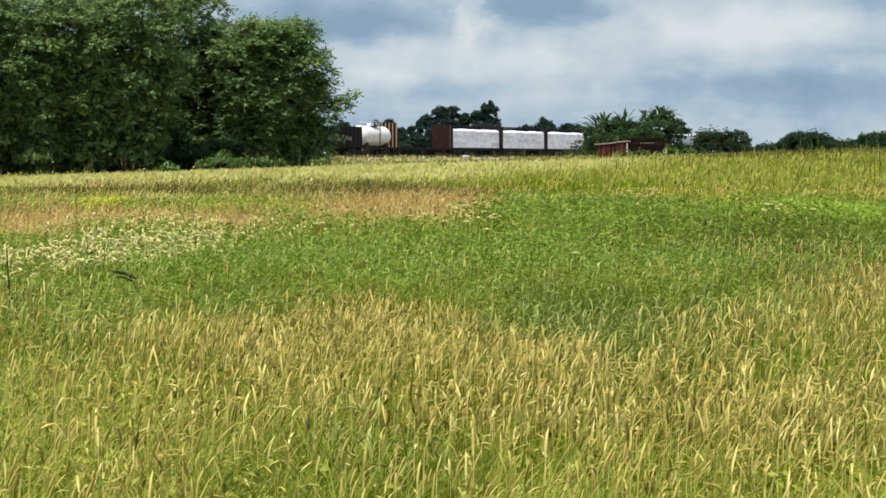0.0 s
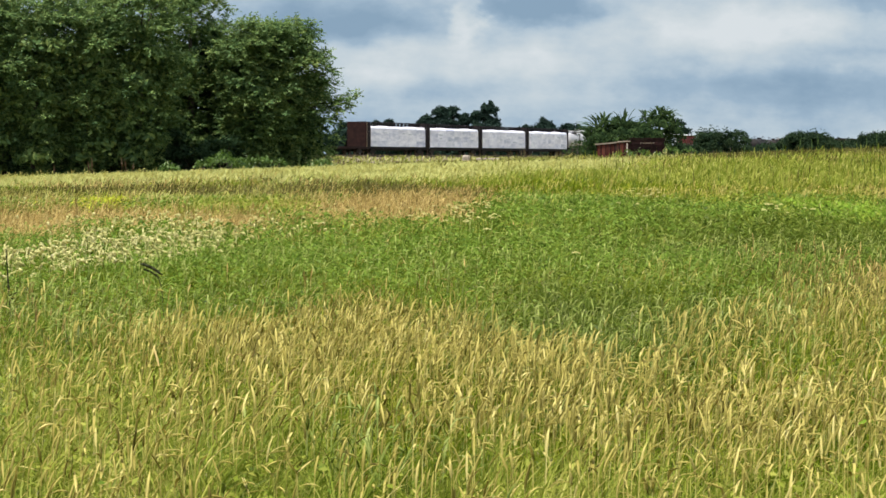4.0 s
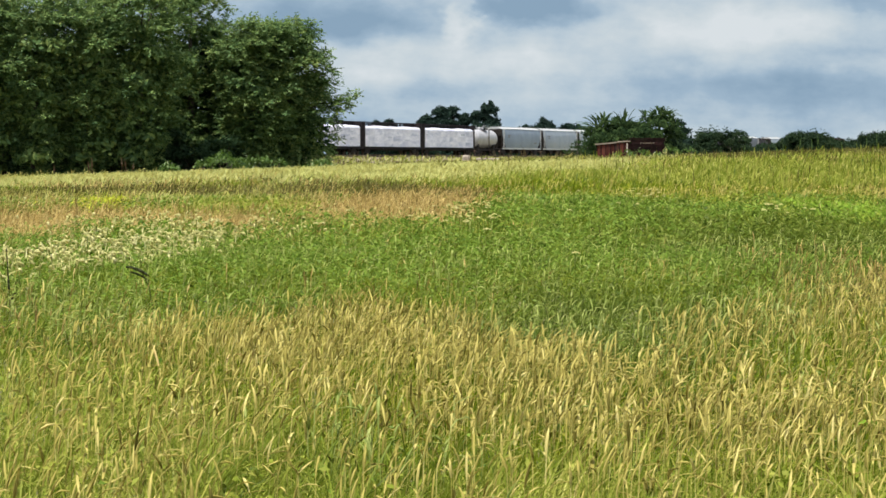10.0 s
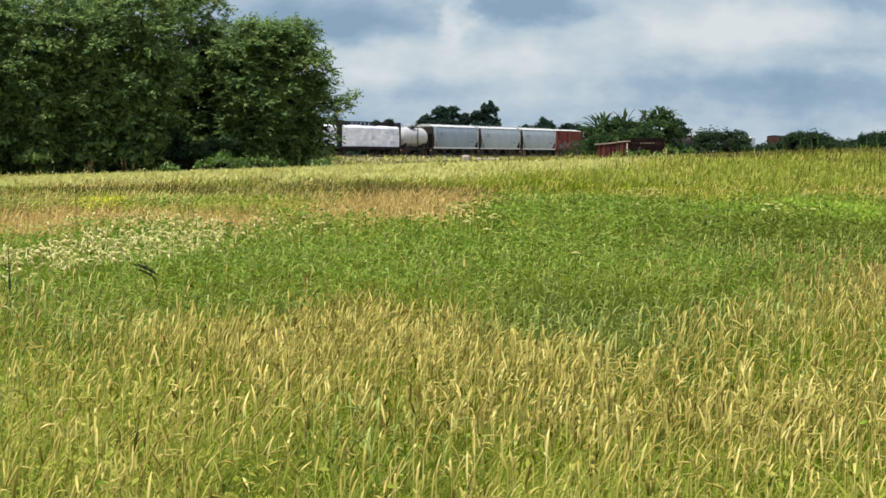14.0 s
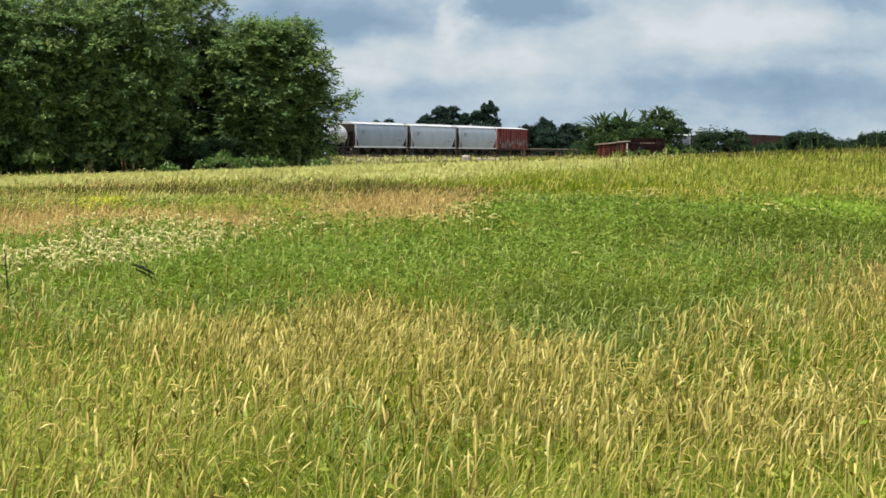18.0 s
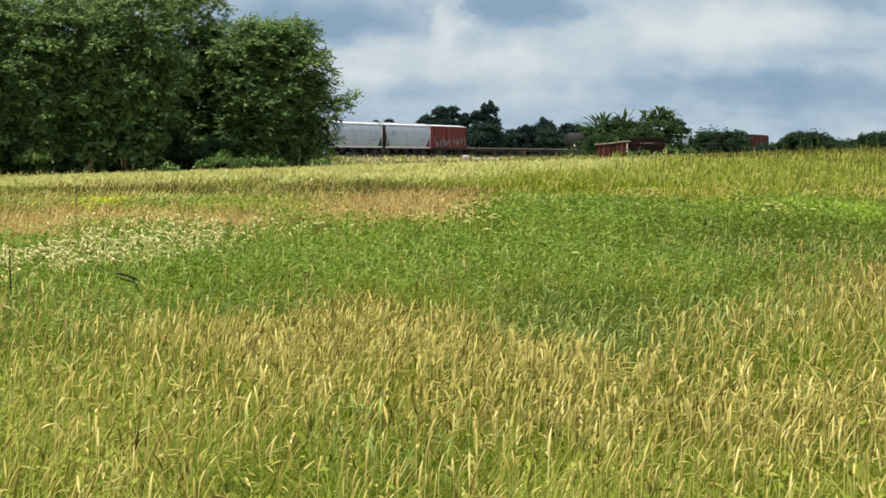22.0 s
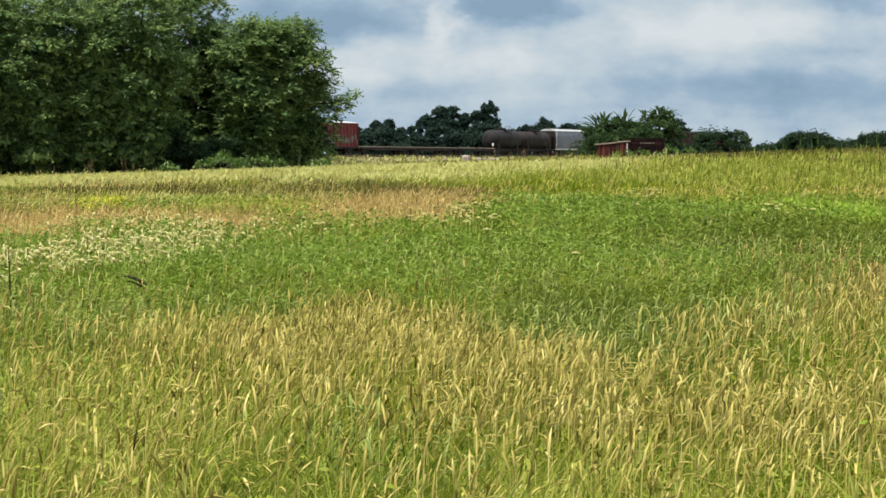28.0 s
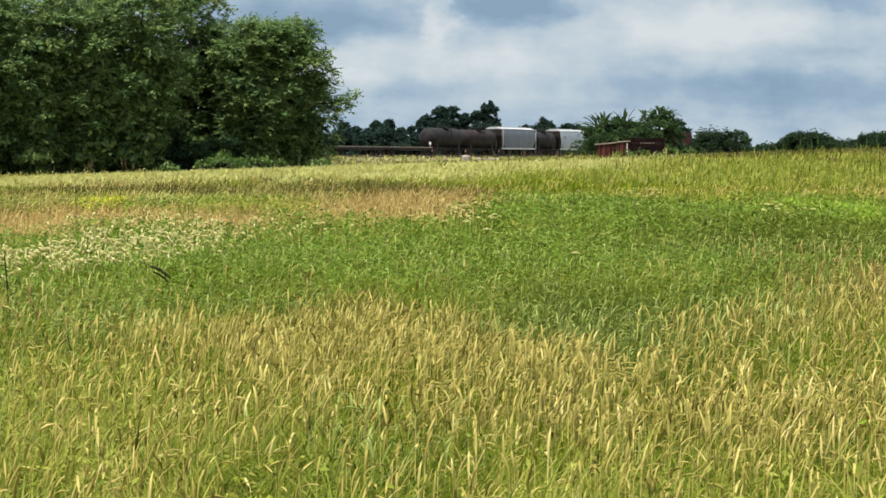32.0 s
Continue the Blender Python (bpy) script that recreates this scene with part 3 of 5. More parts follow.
def covered_hopper(length, material, label, top=4.62):
    car = wagon("hopper_car", label)
    chassis(car, length, 1.05)
    h = length / 2 - 0.75
    bm = bmesh.new()
    nz, nx = 14, 14
    for side in (-1, 1):
        grid = []
        for i in range(nz + 1):
            z = 1.12 + (top - 0.34 - 1.12) * i / nz
            cut = 1.75 * (1 - np.clip((z - 1.1) / 2.1, 0, 1))
            y = side * hopper_side(z, top)
            grid.append([bm.verts.new((-h + cut + 2 * (h - cut) * k / nx, y, z)) for k in range(nx + 1)])
        for i in range(nz):
            for k in range(nx):
                q = (grid[i][k], grid[i][k + 1], grid[i + 1][k + 1], grid[i + 1][k])
                bm.faces.new(q if side < 0 else q[::-1])
        ends = ([r[0] for r in grid], [r[-1] for r in grid])
        if side < 0:
            near = ends
    slopes = [([v.co.copy() for v in near[e]], [v.co.copy() for v in ends[e]]) for e in (0, 1)]
    body = part("body", bm, material, car, smooth=True)
    for a, b in slopes:
        bm = bmesh.new()
        va, vb = [bm.verts.new(c) for c in a], [bm.verts.new(c) for c in b]
        for i in range(nz):
            bm.faces.new((va[i], vb[i], vb[i + 1], va[i + 1]))
        # shade below the slope is put into the sheet's dark colour
        part("slope_sheet", bm, M_UNDER, car, "sloped end sheet coloured dark for shade")
    bm = bmesh.new()
    prism_x(bm, [(-1.30, top - 0.37), (1.30, top - 0.37), (1.30, top - 0.31), (0.70, top - 0.07), (-0.70, top - 0.07), (-1.30, top - 0.31)], -h, h)
    part("roof", bm, M_ROOFGREY, car, "bright galvanised roof")
    part("running_board", boxes((-h - 0.1, h + 0.1, -0.62, -0.30, top - 0.05, top + 0.01), (-h - 0.1, h + 0.1, 0.30, 0.62, top - 0.05, top + 0.01)), M_ROOFGREY, car)
    first = None
    for k in range(5):
        x = -h * 0.75 + 1.5 * h * k / 4
        if first is None:
            first = part("roof_hatch", boxes((-0.55, 0.55, -0.26, 0.26, top - 0.06, top + 0.06)), M_ROOFGREY, car)
            first.matrix_basis = pose(x, 0, 0)
        else:
            again("roof_hatch", first, car, pose(x, 0, 0))
    for s in (-1, 1):
        part("side_sill", boxes((-h, h, s * 1.415 - 0.055, s * 1.415 + 0.055, 0.98, 1.22)), M_ROOFGREY, car, "pale lower side sill")
    first = None
    for k in range(3):
        x = -h * 0.42 + 0.84 * h * k / 2
        if first is None:
            bm = bmesh.new()
            prism_y(bm, [(-1.6, 1.05), (1.6, 1.05), (0.5, 0.35), (-0.5, 0.35)], -1.1, 1.1)
            first = part("outlet_chute", bm, M_UNDER, car)
            first.matrix_basis = pose(x, 0, 0)
        else:
            again("outlet_chute", first, car, pose(x, 0, 0))
    for s in (-1, 1):
        bm = bmesh.new()
        for y in (-1.38, 1.38):
            box(bm, s * h - 0.07, s * h + 0.07, y - 0.06, y + 0.06, 1.0, top - 0.4)
        for y in (-0.5, 0.5):
            tube(bm, (s * h, y, 1.05), (s * (h - 0.35), y, 2.4), 0.07, sides=6)
        part("end_frame", bm, M_UNDER, car)
        ladder(car, s * (h - 0.35), -1.61, 1.1, top - 0.3, M_ROOFGREY)
    # reporting marks as plain bars
    for x, z, w in ((-h * 0.72, 3.2, 1.3), (-h * 0.72, 2.9, 0.9), (h * 0.62, 2.0, 1.4)):
        part("mark", boxes((x, x + w, -hopper_side(z, top) - 0.02, -hopper_side(z + 0.16, top) + 0.03, z, z + 0.16)), M_CHALK, body, "dark stencilled bar")
    return car


def graffiti(car, x0, x1, z0, z1, y, seed):
    """Faint sprayed patches and drips along the side: bars of many sizes, no letters."""
    rnd = random.Random(seed)
    x = x0
    while x < x1:
        w = rnd.uniform(0.08, 0.5)
        z = z0 + (z1 - z0) * rnd.uniform(0, 0.55)
        hgt = (z1 - z0) * rnd.uniform(0.25, 0.62)
        lean = rnd.uniform(-0.12, 0.12)
        bm = bmesh.new()
        prism_y(bm, [(x, z), (x + w, z + 0.05), (x + w + lean, z + hgt), (x + w * 0.4 + lean, z + hgt * 1.15), (x + lean, z + hgt * 0.9)], y - 0.012, y)
        part("spray_patch", bm, M_CHALK, car, "pale sprayed patch")
        x += w * 0.8 + rnd.uniform(0.05, 0.5)


def box_car(length, material, label, high=4.35, tags=0):
    car = wagon("boxcar", label)
    chassis(car, length)
    h = length / 2 - 0.65
    body = part("body", boxes((-h, h, -1.42, 1.42, 1.02, high)), material, car)
    bm = bmesh.new()
    prism_x(bm, [(-1.5, high), (1.5, high), (1.5, high + 0.06), (0, high + 0.28), (-1.5, high + 0.06)], -h - 0.05, h + 0.05)
    part("roof", bm, M_DARK if high > 4.5 else M_ROOFGREY, car)
    first = None
    n = 13
    for k in range(n):
        x = -h + 0.12 + (2 * h - 0.24) * k / (n - 1)
        if abs(x) < 1.7:
            continue
        if first is None:
            first = part("side_rib", boxes((-0.07, 0.07, -1.49, -1.42, 1.1, high - 0.1)), material, car)
            first.matrix_basis = pose(x, 0, 0)
        else:
            again("side_rib", first, car, pose(x, 0, 0))
        again("side_rib", first, car, pose(x, 0, 0, 0, 0, 180))
    for s in (-1, 1):
        y = s * 1.47
        d = part("sliding_door", boxes((-1.55, 1.55, y - 0.05, y + 0.05, 1.12, high - 0.15)), material, car, "ribbed sliding door")
        bm = bmesh.new()
        for k in range(6):
            z = 1.4 + (high - 1.9) * k / 5
            box(bm, -1.5, 1.5, y + s * 0.05 - 0.02, y + s * 0.05 + 0.02, z, z + 0.08)
        part("door_rib", bm, material, d)
        bm = bmesh.new()
        tube(bm, (0.9, y + s * 0.11, 1.15), (0.9, y + s * 0.11, high - 0.2), 0.03, sides=6)
        part("lock_rod", bm, M_UNDER, d)
        part("end_rib", boxes(*[(s * h - 0.06, s * h + 0.08, -1.3, 1.3, z, z + 0.14) for z in (1.4, 1.9, 2.4, 2.9, 3.4, 3.9)]), material, car)
        ladder(car, s * (h - 0.4), -1.53, 1.1, high, material)
    part("side_sill", boxes((-h, h, -1.47, -1.36, 0.82, 1.08), (-h, h, 1.36, 1.47, 0.82, 1.08)), M_UNDER, car)
    if tags:
        graffiti(car, -h + 0.3, h - 0.6, 1.15, 2.75, -1.55, tags)
    return car


def flat_car(length, label, flag=False):
    car = wagon("flatcar", label)
    chassis(car, length, 0.95)
    h = length / 2 - 0.6
    part("deck", boxes((-h, h, -1.45, 1.45, 1.0, 1.06)), M_UNDER, car)
    first = None
    n = 40
    for k in range(n):
        x = -h + (2 * h) * (k + 0.5) / n
        if first is None:
            first = part("deck_plank", boxes((-h / n + 0.02, h / n - 0.02, -1.4, 1.4, 1.06, 1.11)), M_OLDWOOD, car)
            first.matrix_basis = pose(x, 0, 0)
        else:
            again("deck_plank", first, car, pose(x, 0, 0))
    bm = bmesh.new()
    for y in (-1.5, 1.42):
        prism_y(bm, [(-h, 1.02), (-h, 0.82), (-h * 0.5, 0.62), (h * 0.5, 0.62), (h, 0.82), (h, 1.02)], y, y + 0.08)
    part("side_sill", bm, M_UNDER, car)
    for s in (-1, 1):
        # the highlight along the deck edge is put into the rail's pale colour
        part("edge_rail", boxes((-h, h, s * 1.49 - 0.03, s * 1.49 + 0.03, 1.06, 1.2)), M_OLDWOOD, car, "edge rail coloured pale for the deck-edge highlight")
    if flag:
        bm = bmesh.new()
        tube(bm, (h - 0.5, -1.3, 1.1), (h - 0.5, -1.3, 1.7), 0.05, sides=6)
        box(bm, h - 0.65, h - 0.35, -1.4, -1.2, 1.55, 1.95)
        part("end_marker", bm, M_WHITE, car, "small white end marker")
    return car


def open_hopper(length, material, label, high=3.7, tags=0):
    car = wagon("gondola_car", label)
    chassis(car, length)
    h = length / 2 - 0.7
    bm = boxes((-h, h, -1.45, -1.35, 1.0, high), (-h, h, 1.35, 1.45, 1.0, high), (-h, -h + 0.1, -1.35, 1.35, 1.0, high), (h - 0.1, h, -1.35, 1.35, 1.0, high), (-h + 0.1, h - 0.1, -1.35, 1.35, 1.0, 1.2))
    part("body", bm, material, car)
    part("top_rim", boxes((-h - 0.05, h + 0.05, -1.53, -1.37, high, high + 0.12), (-h - 0.05, h + 0.05, 1.37, 1.53, high, high + 0.12), (-h - 0.05, -h + 0.1, -1.37, 1.37, high, high + 0.12), (h - 0.1, h + 0.05, -1.37, 1.37, high, high + 0.12)), material, car)
    first = None
    n = 14
    for k in range(n):
        x = -h + 0.1 + (2 * h - 0.2) * k / (n - 1)
        if first is None:
            first = part("side_rib", boxes((-0.08, 0.08, -1.55, -1.45, 1.0, high)), material, car)
            first.matrix_basis = pose(x, 0, 0)
        else:
            again("side_rib", first, car, pose(x, 0, 0))
        again("side_rib", first, car, pose(x, 3.0, 0))
    if tags:
        graffiti(car, -h + 3.0, h - 4.0, 1.6, 2.7, -1.56, tags)
    return car


# each car: front and back along the line at the start of the clip, in metres
TRAIN = []


def couple(front, back, thing, load=None):
    TRAIN.append((0.5 * (front + back), thing))
    if load is not None:
        TRAIN.append((0.5 * (front + back), load))


couple(-16.0, 4.4, open_hopper(20.4, M_DARK, "black open gondola car with pale graffiti on its ribbed side", 3.75, 3))
couple(4.4, 17.0, tank_car(12.6, 1.42, M_TANKWHITE, "short white tank car with rust stains and a railed dome"))
couple(17.0, 41.5, centerbeam(24.5, "empty brown bulkhead flatcar with tan-ribbed end walls", M_TANRIB, M_BROWN, False))
for i, (a, b) in enumerate(((41.5, 66.1), (66.1, 90.7), (90.7, 115.2), (115.2, 139.5))):
    couple(a, b, centerbeam(b - a, "dark brown centerbeam car carrying white wrapped lumber", M_DARK, M_DARK), lumber(b - a, 10 + i))
couple(139.5, 152.2, tank_car(12.7, 1.42, M_TANKGREY, "short light grey tank car with rusty streaks"))
for a, b, mt, words in ((152.2, 174.5, M_HOPPERBLUE, "blue-grey covered hopper car with sloped ends darkened for shade"), (174.5, 196.1, M_HOPPERLIGHT, "pale grey covered hopper car with sloped ends darkened for shade"),
                        (196.1, 216.2, M_HOPPERLIGHT, "pale grey covered hopper car coupled before a red boxcar")):
    couple(a, b, covered_hopper(b - a, mt, words))
couple(216.2, 233.0, box_car(16.8, M_BOXRED, "faded red boxcar with pale graffiti along its lower side", 4.30, 5))
for a, b in ((233.0, 254.6), (254.6, 274.3), (274.3, 293.2)):
    couple(a, b, flat_car(b - a, "empty low flatcar with a weathered plank deck", b > 290))
couple(293.2, 308.6, tank_car(15.4, 1.45, M_TANKBLACK, "black tank car with dusty brown streaks"))
couple(308.6, 325.2, tank_car(16.6, 1.40, M_TANKRUST, "rusty brown tank car"))
couple(325.2, 345.1, covered_hopper(19.9, M_HOPPERDULL, "blue-grey covered hopper car between tank cars"))
couple(345.1, 358.0, tank_car(12.9, 1.40, M_TANKBLACK, "short dark tank car behind a blue-grey hopper car"))
couple(358.0, 375.0, covered_hopper(17.0, M_HOPPERLIGHT, "pale grey covered hopper car behind a dark tank car"))
couple(375.0, 400.5, open_hopper(25.5, M_BOXBROWN, "low brown ribbed gondola car", 2.1))
couple(400.5, 418.5, box_car(18.0, M_BOXBROWN, "tall brown boxcar with a dark roof", 4.9))
couple(418.5, 436.5, box_car(18.0, M_BOXBROWN, "tall brown boxcar coupled between two others", 4.9))
couple(436.5, 454.0, box_car(17.5, M_BOXMAROON, "dull maroon boxcar at the very end of the train", 4.9))



# ---- trees and shrubs ----
def leaf_cloud(rng, clumps, per_m2, leaf, flat=0.7, upright=0.0):
    """Small folded leaves scattered over the skins of many overlapping clumps."""
    cs = np.array([c[:3] for c in clumps], float)
    rs = np.array([c[3] for c in clumps], float)
    counts = np.maximum(6, (per_m2 * 4 * rs * rs).astype(int))
    idx = np.repeat(np.arange(len(cs)), counts)
    n = len(idx)
    d = rng.normal(size=(n, 3))
    d /= np.linalg.norm(d, axis=1)[:, None]
    d[:, 2] = np.where(d[:, 2] < -0.35, -d[:, 2] * 0.6, d[:, 2])
    rad = rs[idx] * (0.45 + 0.62 * rng.random(n))
    squash = rng.uniform(0.6, 1.45, (len(cs), 3)) * np.array([1, 1, flat])
    p = cs[idx] + d * rad[:, None] * squash[idx]
    nor = d + rng.normal(size=(n, 3)) * 0.9 + np.array([0, 0, 0.4])
    nor /= np.linalg.norm(nor, axis=1)[:, None]
    t = rng.normal(size=(n, 3)) + np.array([0, 0, upright])
    t -= nor * (t * nor).sum(1)[:, None]
    t /= np.linalg.norm(t, axis=1)[:, None]
    b = np.cross(nor, t)
    size = leaf * (0.6 + 0.8 * rng.random(n))[:, None]
    v = np.stack((p - t * size, p + b * size * 0.5 - nor * size * 0.12, p + t * size - nor * size * 0.25, p - b * size * 0.5 - nor * size * 0.12), 1)
    f = np.arange(4 * n).reshape(n, 4)
    return v.reshape(-1, 3), f, np.full(n, 4)


def spray_cloud(rng, clumps, per_m2, leaf, spray=0.8):
    """Twigs that reach out of many clumps, each with two rows of leaves that face the sky."""
    cs = np.array([c[:3] for c in clumps], float)
    rs = np.array([c[3] for c in clumps], float)
    each = 9
    idx = np.repeat(np.arange(len(cs)), np.maximum(4, (per_m2 * 4 * rs * rs / each).astype(int)))
    n = len(idx)
    d = rng.normal(size=(n, 3))
    d /= np.linalg.norm(d, axis=1)[:, None]
    d[:, 2] = np.where(d[:, 2] < -0.3, -d[:, 2] * 0.5, d[:, 2])
    squash = rng.uniform(0.8, 1.5, (len(cs), 3)) * np.array([1, 1, 0.72])
    p = cs[idx] + d * (rs[idx] * (0.35 + 0.5 * rng.random(n)))[:, None] * squash[idx]
    axis = d * np.array([1, 1, 0.7]) + rng.normal(size=(n, 3)) * 0.35 + np.array([0, 0, 0.12])
    axis /= np.linalg.norm(axis, axis=1)[:, None]
    reach = spray * (0.5 + 0.7 * rng.random(n))
    flank = np.cross(axis, np.array([0, 0, 1.0])) + 1e-4
    flank /= np.linalg.norm(flank, axis=1)[:, None]
    vs = []
    for k in range(each):
        t = (k + 0.5) / each
        c = p + axis * (reach * t)[:, None] - np.array([0, 0, 0.30]) * (reach * t * t)[:, None]
        s = 0.0 if k == each - 1 else (-1.0 if k % 2 else 1.0)
        way = axis * (0.5 + 0.5 * (s == 0)) + flank * s * 0.75 + rng.normal(size=(n, 3)) * 0.25 - np.array([0, 0, 0.15])
        way /= np.linalg.norm(way, axis=1)[:, None]
        nor = np.array([0, 0, 1.0]) + rng.normal(size=(n, 3)) * 0.55 + d * 0.35
        b = np.cross(nor, way)
        b /= np.linalg.norm(b, axis=1)[:, None] + 1e-6
        size = (leaf * (0.7 + 0.6 * rng.random(n)))[:, None]
        tip = c + way * size * 1.7 - np.array([0, 0, 0.25]) * size
        mid = c + way * size * 0.8
        vs.append(np.stack((c, mid + b * size * 0.48, tip, mid - b * size * 0.48), 1))
    v = np.concatenate(vs).reshape(-1, 3)
    m = each * n
    return v, np.arange(4 * m).reshape(m, 4), np.full(m, 4)


def crown_clumps(rng, height, radius, low, count, size, undercut=False, broad=False):
    out = []
    for _ in range(count):
        h = low + (1 - low) * rng.random() ** 0.85
        q = (h - low) / (1 - low)
        a = rng.random() * math.tau
        prof = math.sqrt(max(0.05, 1 - (1.5 * (q - 0.45)) ** 2))
        if broad:
            prof = math.sqrt(max(0.06, 1 - max(0.0, q) ** 2.6))
        if undercut:
            # boughs spread over the shaded lower part and bulge in lobes
            prof = math.sqrt(max(0.08, 1 - (1.62 * (q - 0.58)) ** 2)) * (0.26 + 0.74 * min(1.0, (q / 0.5) ** 1.3)) * (0.93 + 0.20 * math.sin(4 * a + 9 * q + radius * 31) + 0.10 * math.sin(7 * a - 13 * q))
        r = radius * prof * (0.35 + 0.62 * math.sqrt(rng.random()))
        out.append((r * math.cos(a), r * math.sin(a), h * height - size * 0.5, size * (0.4 + 1.1 * rng.random() ** 1.3)))
    return out


def tree(x, y, height, radius, label, seed, leaf=0.17, per_m2=26, low=0.06, count=70, size=1.25, material=None, extra=(), category="tree", name="tree", group="", core=0):
    rng = np.random.default_rng(seed)
    z = float(ground(x, y))
    ob = new(name)
    ob.matrix_basis = pose(x, y, z)
    tagged(ob, label, category, group)
    clumps = crown_clumps(rng, height, radius, low, count, size, core > 0, material is M_FARHAZELEAF) + list(extra)
    if material is M_FARHAZELEAF:
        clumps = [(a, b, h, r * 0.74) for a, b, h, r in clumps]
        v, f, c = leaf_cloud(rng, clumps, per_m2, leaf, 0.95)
    else:
        v, f, c = spray_cloud(rng, clumps, per_m2, leaf, 1.0)
    if core:
        inner = [(rng.normal() * radius * 0.22, rng.normal() * radius * 0.22, height * (0.10 + 0.74 * k / core), radius * 0.40) for k in range(core)]
        v2, f2, c2 = leaf_cloud(rng, inner, 14, 0.30)
        v, f, c = np.concatenate((v, v2)), np.concatenate((f, f2 + len(v))), np.concatenate((c, c2))
    cr = new("crown", mesh_arrays("crown", v, f, c, material or M_LEAF))
    cr.parent = ob
    bm = bmesh.new()
    r0 = 0.018 * height + 0.04
    lean = rng.normal(size=2) * 0.02 * height
    tube(bm, (0, 0, -0.3), (lean[0] * 0.4, lean[1] * 0.4, height * 0.35), r0 * 1.25, r0 * 0.8, 10)
    tube(bm, (lean[0] * 0.4, lean[1] * 0.4, height * 0.35), (lean[0], lean[1], height * 0.82), r0 * 0.8, r0 * 0.2, 8)
    part("trunk", bm, M_BARK, ob, smooth=True)
    big = sorted(clumps, key=lambda k: -k[3])[:9]
    for k in list(big) + list(extra)[:3]:
        bm = bmesh.new()
        s = max(0.25, min(0.7, k[2] / height - 0.12))
        a = Vector((lean[0] * s, lean[1] * s, height * s))
        e = Vector(k[:3])
        mid = (a + e) / 2 + Vector((0, 0, 0.06 * height))
        tube(bm, a, mid, r0 * 0.4, r0 * 0.25, 6)
        tube(bm, mid, e, r0 * 0.25, r0 * 0.08, 6)
        part("limb", bm, M_BARK, ob, smooth=True)
    return ob


def px(u, y):
    """Sideways place at distance y of a direction u."""
    return u * y


GROVE = "trees of the roadside grove"
# direction, distance, height, crown radius
for i, (u, d, h, r, n) in enumerate(((-0.0600, 252, 14.6, 3.4, 110), (-0.0735, 249, 14.7, 4.0, 110), (-0.0985, 252, 20.5, 4.8, 80), (-0.118, 240, 17.4, 5.0, 95),
                                     (-0.140, 238, 17.0, 4.8, 95), (-0.160, 236, 17.5, 4.8, 95), (-0.183, 234, 17.0, 5.0, 80), (-0.129, 250, 18.8, 4.8, 60), (-0.171, 246, 18.5, 4.6, 60))):
    more = []
    if i == 0:
        # the bough that reaches out over the field, and the lobes of the outer edge
        more = [(4.0, -0.6, 5.6, 1.0), (4.6, -0.8, 6.2, 0.9), (5.2, -0.8, 6.6, 0.85), (5.8, -0.9, 7.0, 0.6), (6.3, -0.9, 7.3, 0.4), (5.2, -0.8, 5.7, 0.6), (3.7, -1.0, 4.6, 1.1), (3.6, -0.6, 3.2, 1.1), (3.3, -0.6, 1.8, 1.1),
                (3.2, -0.8, 0.9, 1.0), (3.6, -0.5, 9.6, 1.0), (3.8, -0.4, 8.2, 0.9), (3.1, -0.5, 11.2, 1.0), (2.2, -0.4, 12.6, 0.9), (1.3, -0.4, 13.7, 0.8), (0.4, -0.4, 14.6, 0.7), (2.9, -0.6, 7.0, 1.2)]
        more = more + more
    tree(px(u, d), d, h, r, "tall dense deciduous tree with dark green leaves down to the ground", 100 + i, count=int(n * 2.3), extra=more, leaf=0.175, per_m2=50, size=1.0, low=-0.02, group=GROVE, core=14)


# lower trees behind, with the grove's shade put into their darker leaf colour
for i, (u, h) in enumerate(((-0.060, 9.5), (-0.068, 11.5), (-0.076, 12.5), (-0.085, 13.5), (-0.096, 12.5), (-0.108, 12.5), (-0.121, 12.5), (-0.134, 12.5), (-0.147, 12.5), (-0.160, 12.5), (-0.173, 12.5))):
    tree(px(u, 259), 259, h, 3.3, "lower tree deep inside the grove, its leaves coloured dark for shade", 120 + i, count=100, leaf=0.26, per_m2=24, size=1.3, low=-0.02, group=GROVE, material=M_SHADETONELEAF)


def shrub(x, y, height, radius, label, seed, material=None, leaf=0.13, count=16, per_m2=34, name="shrub", group=""):
    rng = np.random.default_rng(seed)
    ob = new(name)
    ob.matrix_basis = pose(x, y, float(ground(x, y)))
    tagged(ob, label, "shrub", group)
    clumps = crown_clumps(rng, height, radius, 0.05, count, radius * 0.38)
    v, f, c = leaf_cloud(rng, clumps, per_m2, leaf, 0.8, 0.6)
    cr = new("crown", mesh_arrays("crown", v, f, c, material or M_SHRUB))
    cr.parent = ob
    bm = bmesh.new()
    for k in clumps[:7]:
        tube(bm, (0.1 * k[0], 0.1 * k[1], -0.1), k[:3], 0.05, 0.015, 6)
    part("stems", bm, M_BARK, ob)
    return ob


# low growth along the foot of the grove
for i, (u, d, h, r) in enumerate(((-0.092, 226, 1.5, 1.5), (-0.083, 228, 1.7, 1.6), (-0.074, 230, 1.4, 1.4), (-0.066, 236, 1.3, 1.2), (-0.0485, 240, 1.5, 1.3), (-0.0455, 243, 1.0, 1.0), (-0.107, 225, 1.0, 1.2))):
    shrub(px(u, d), d, h, r, "low bright green shrub at the foot of the trees", 300 + i, group="shrubs at the foot of the grove")
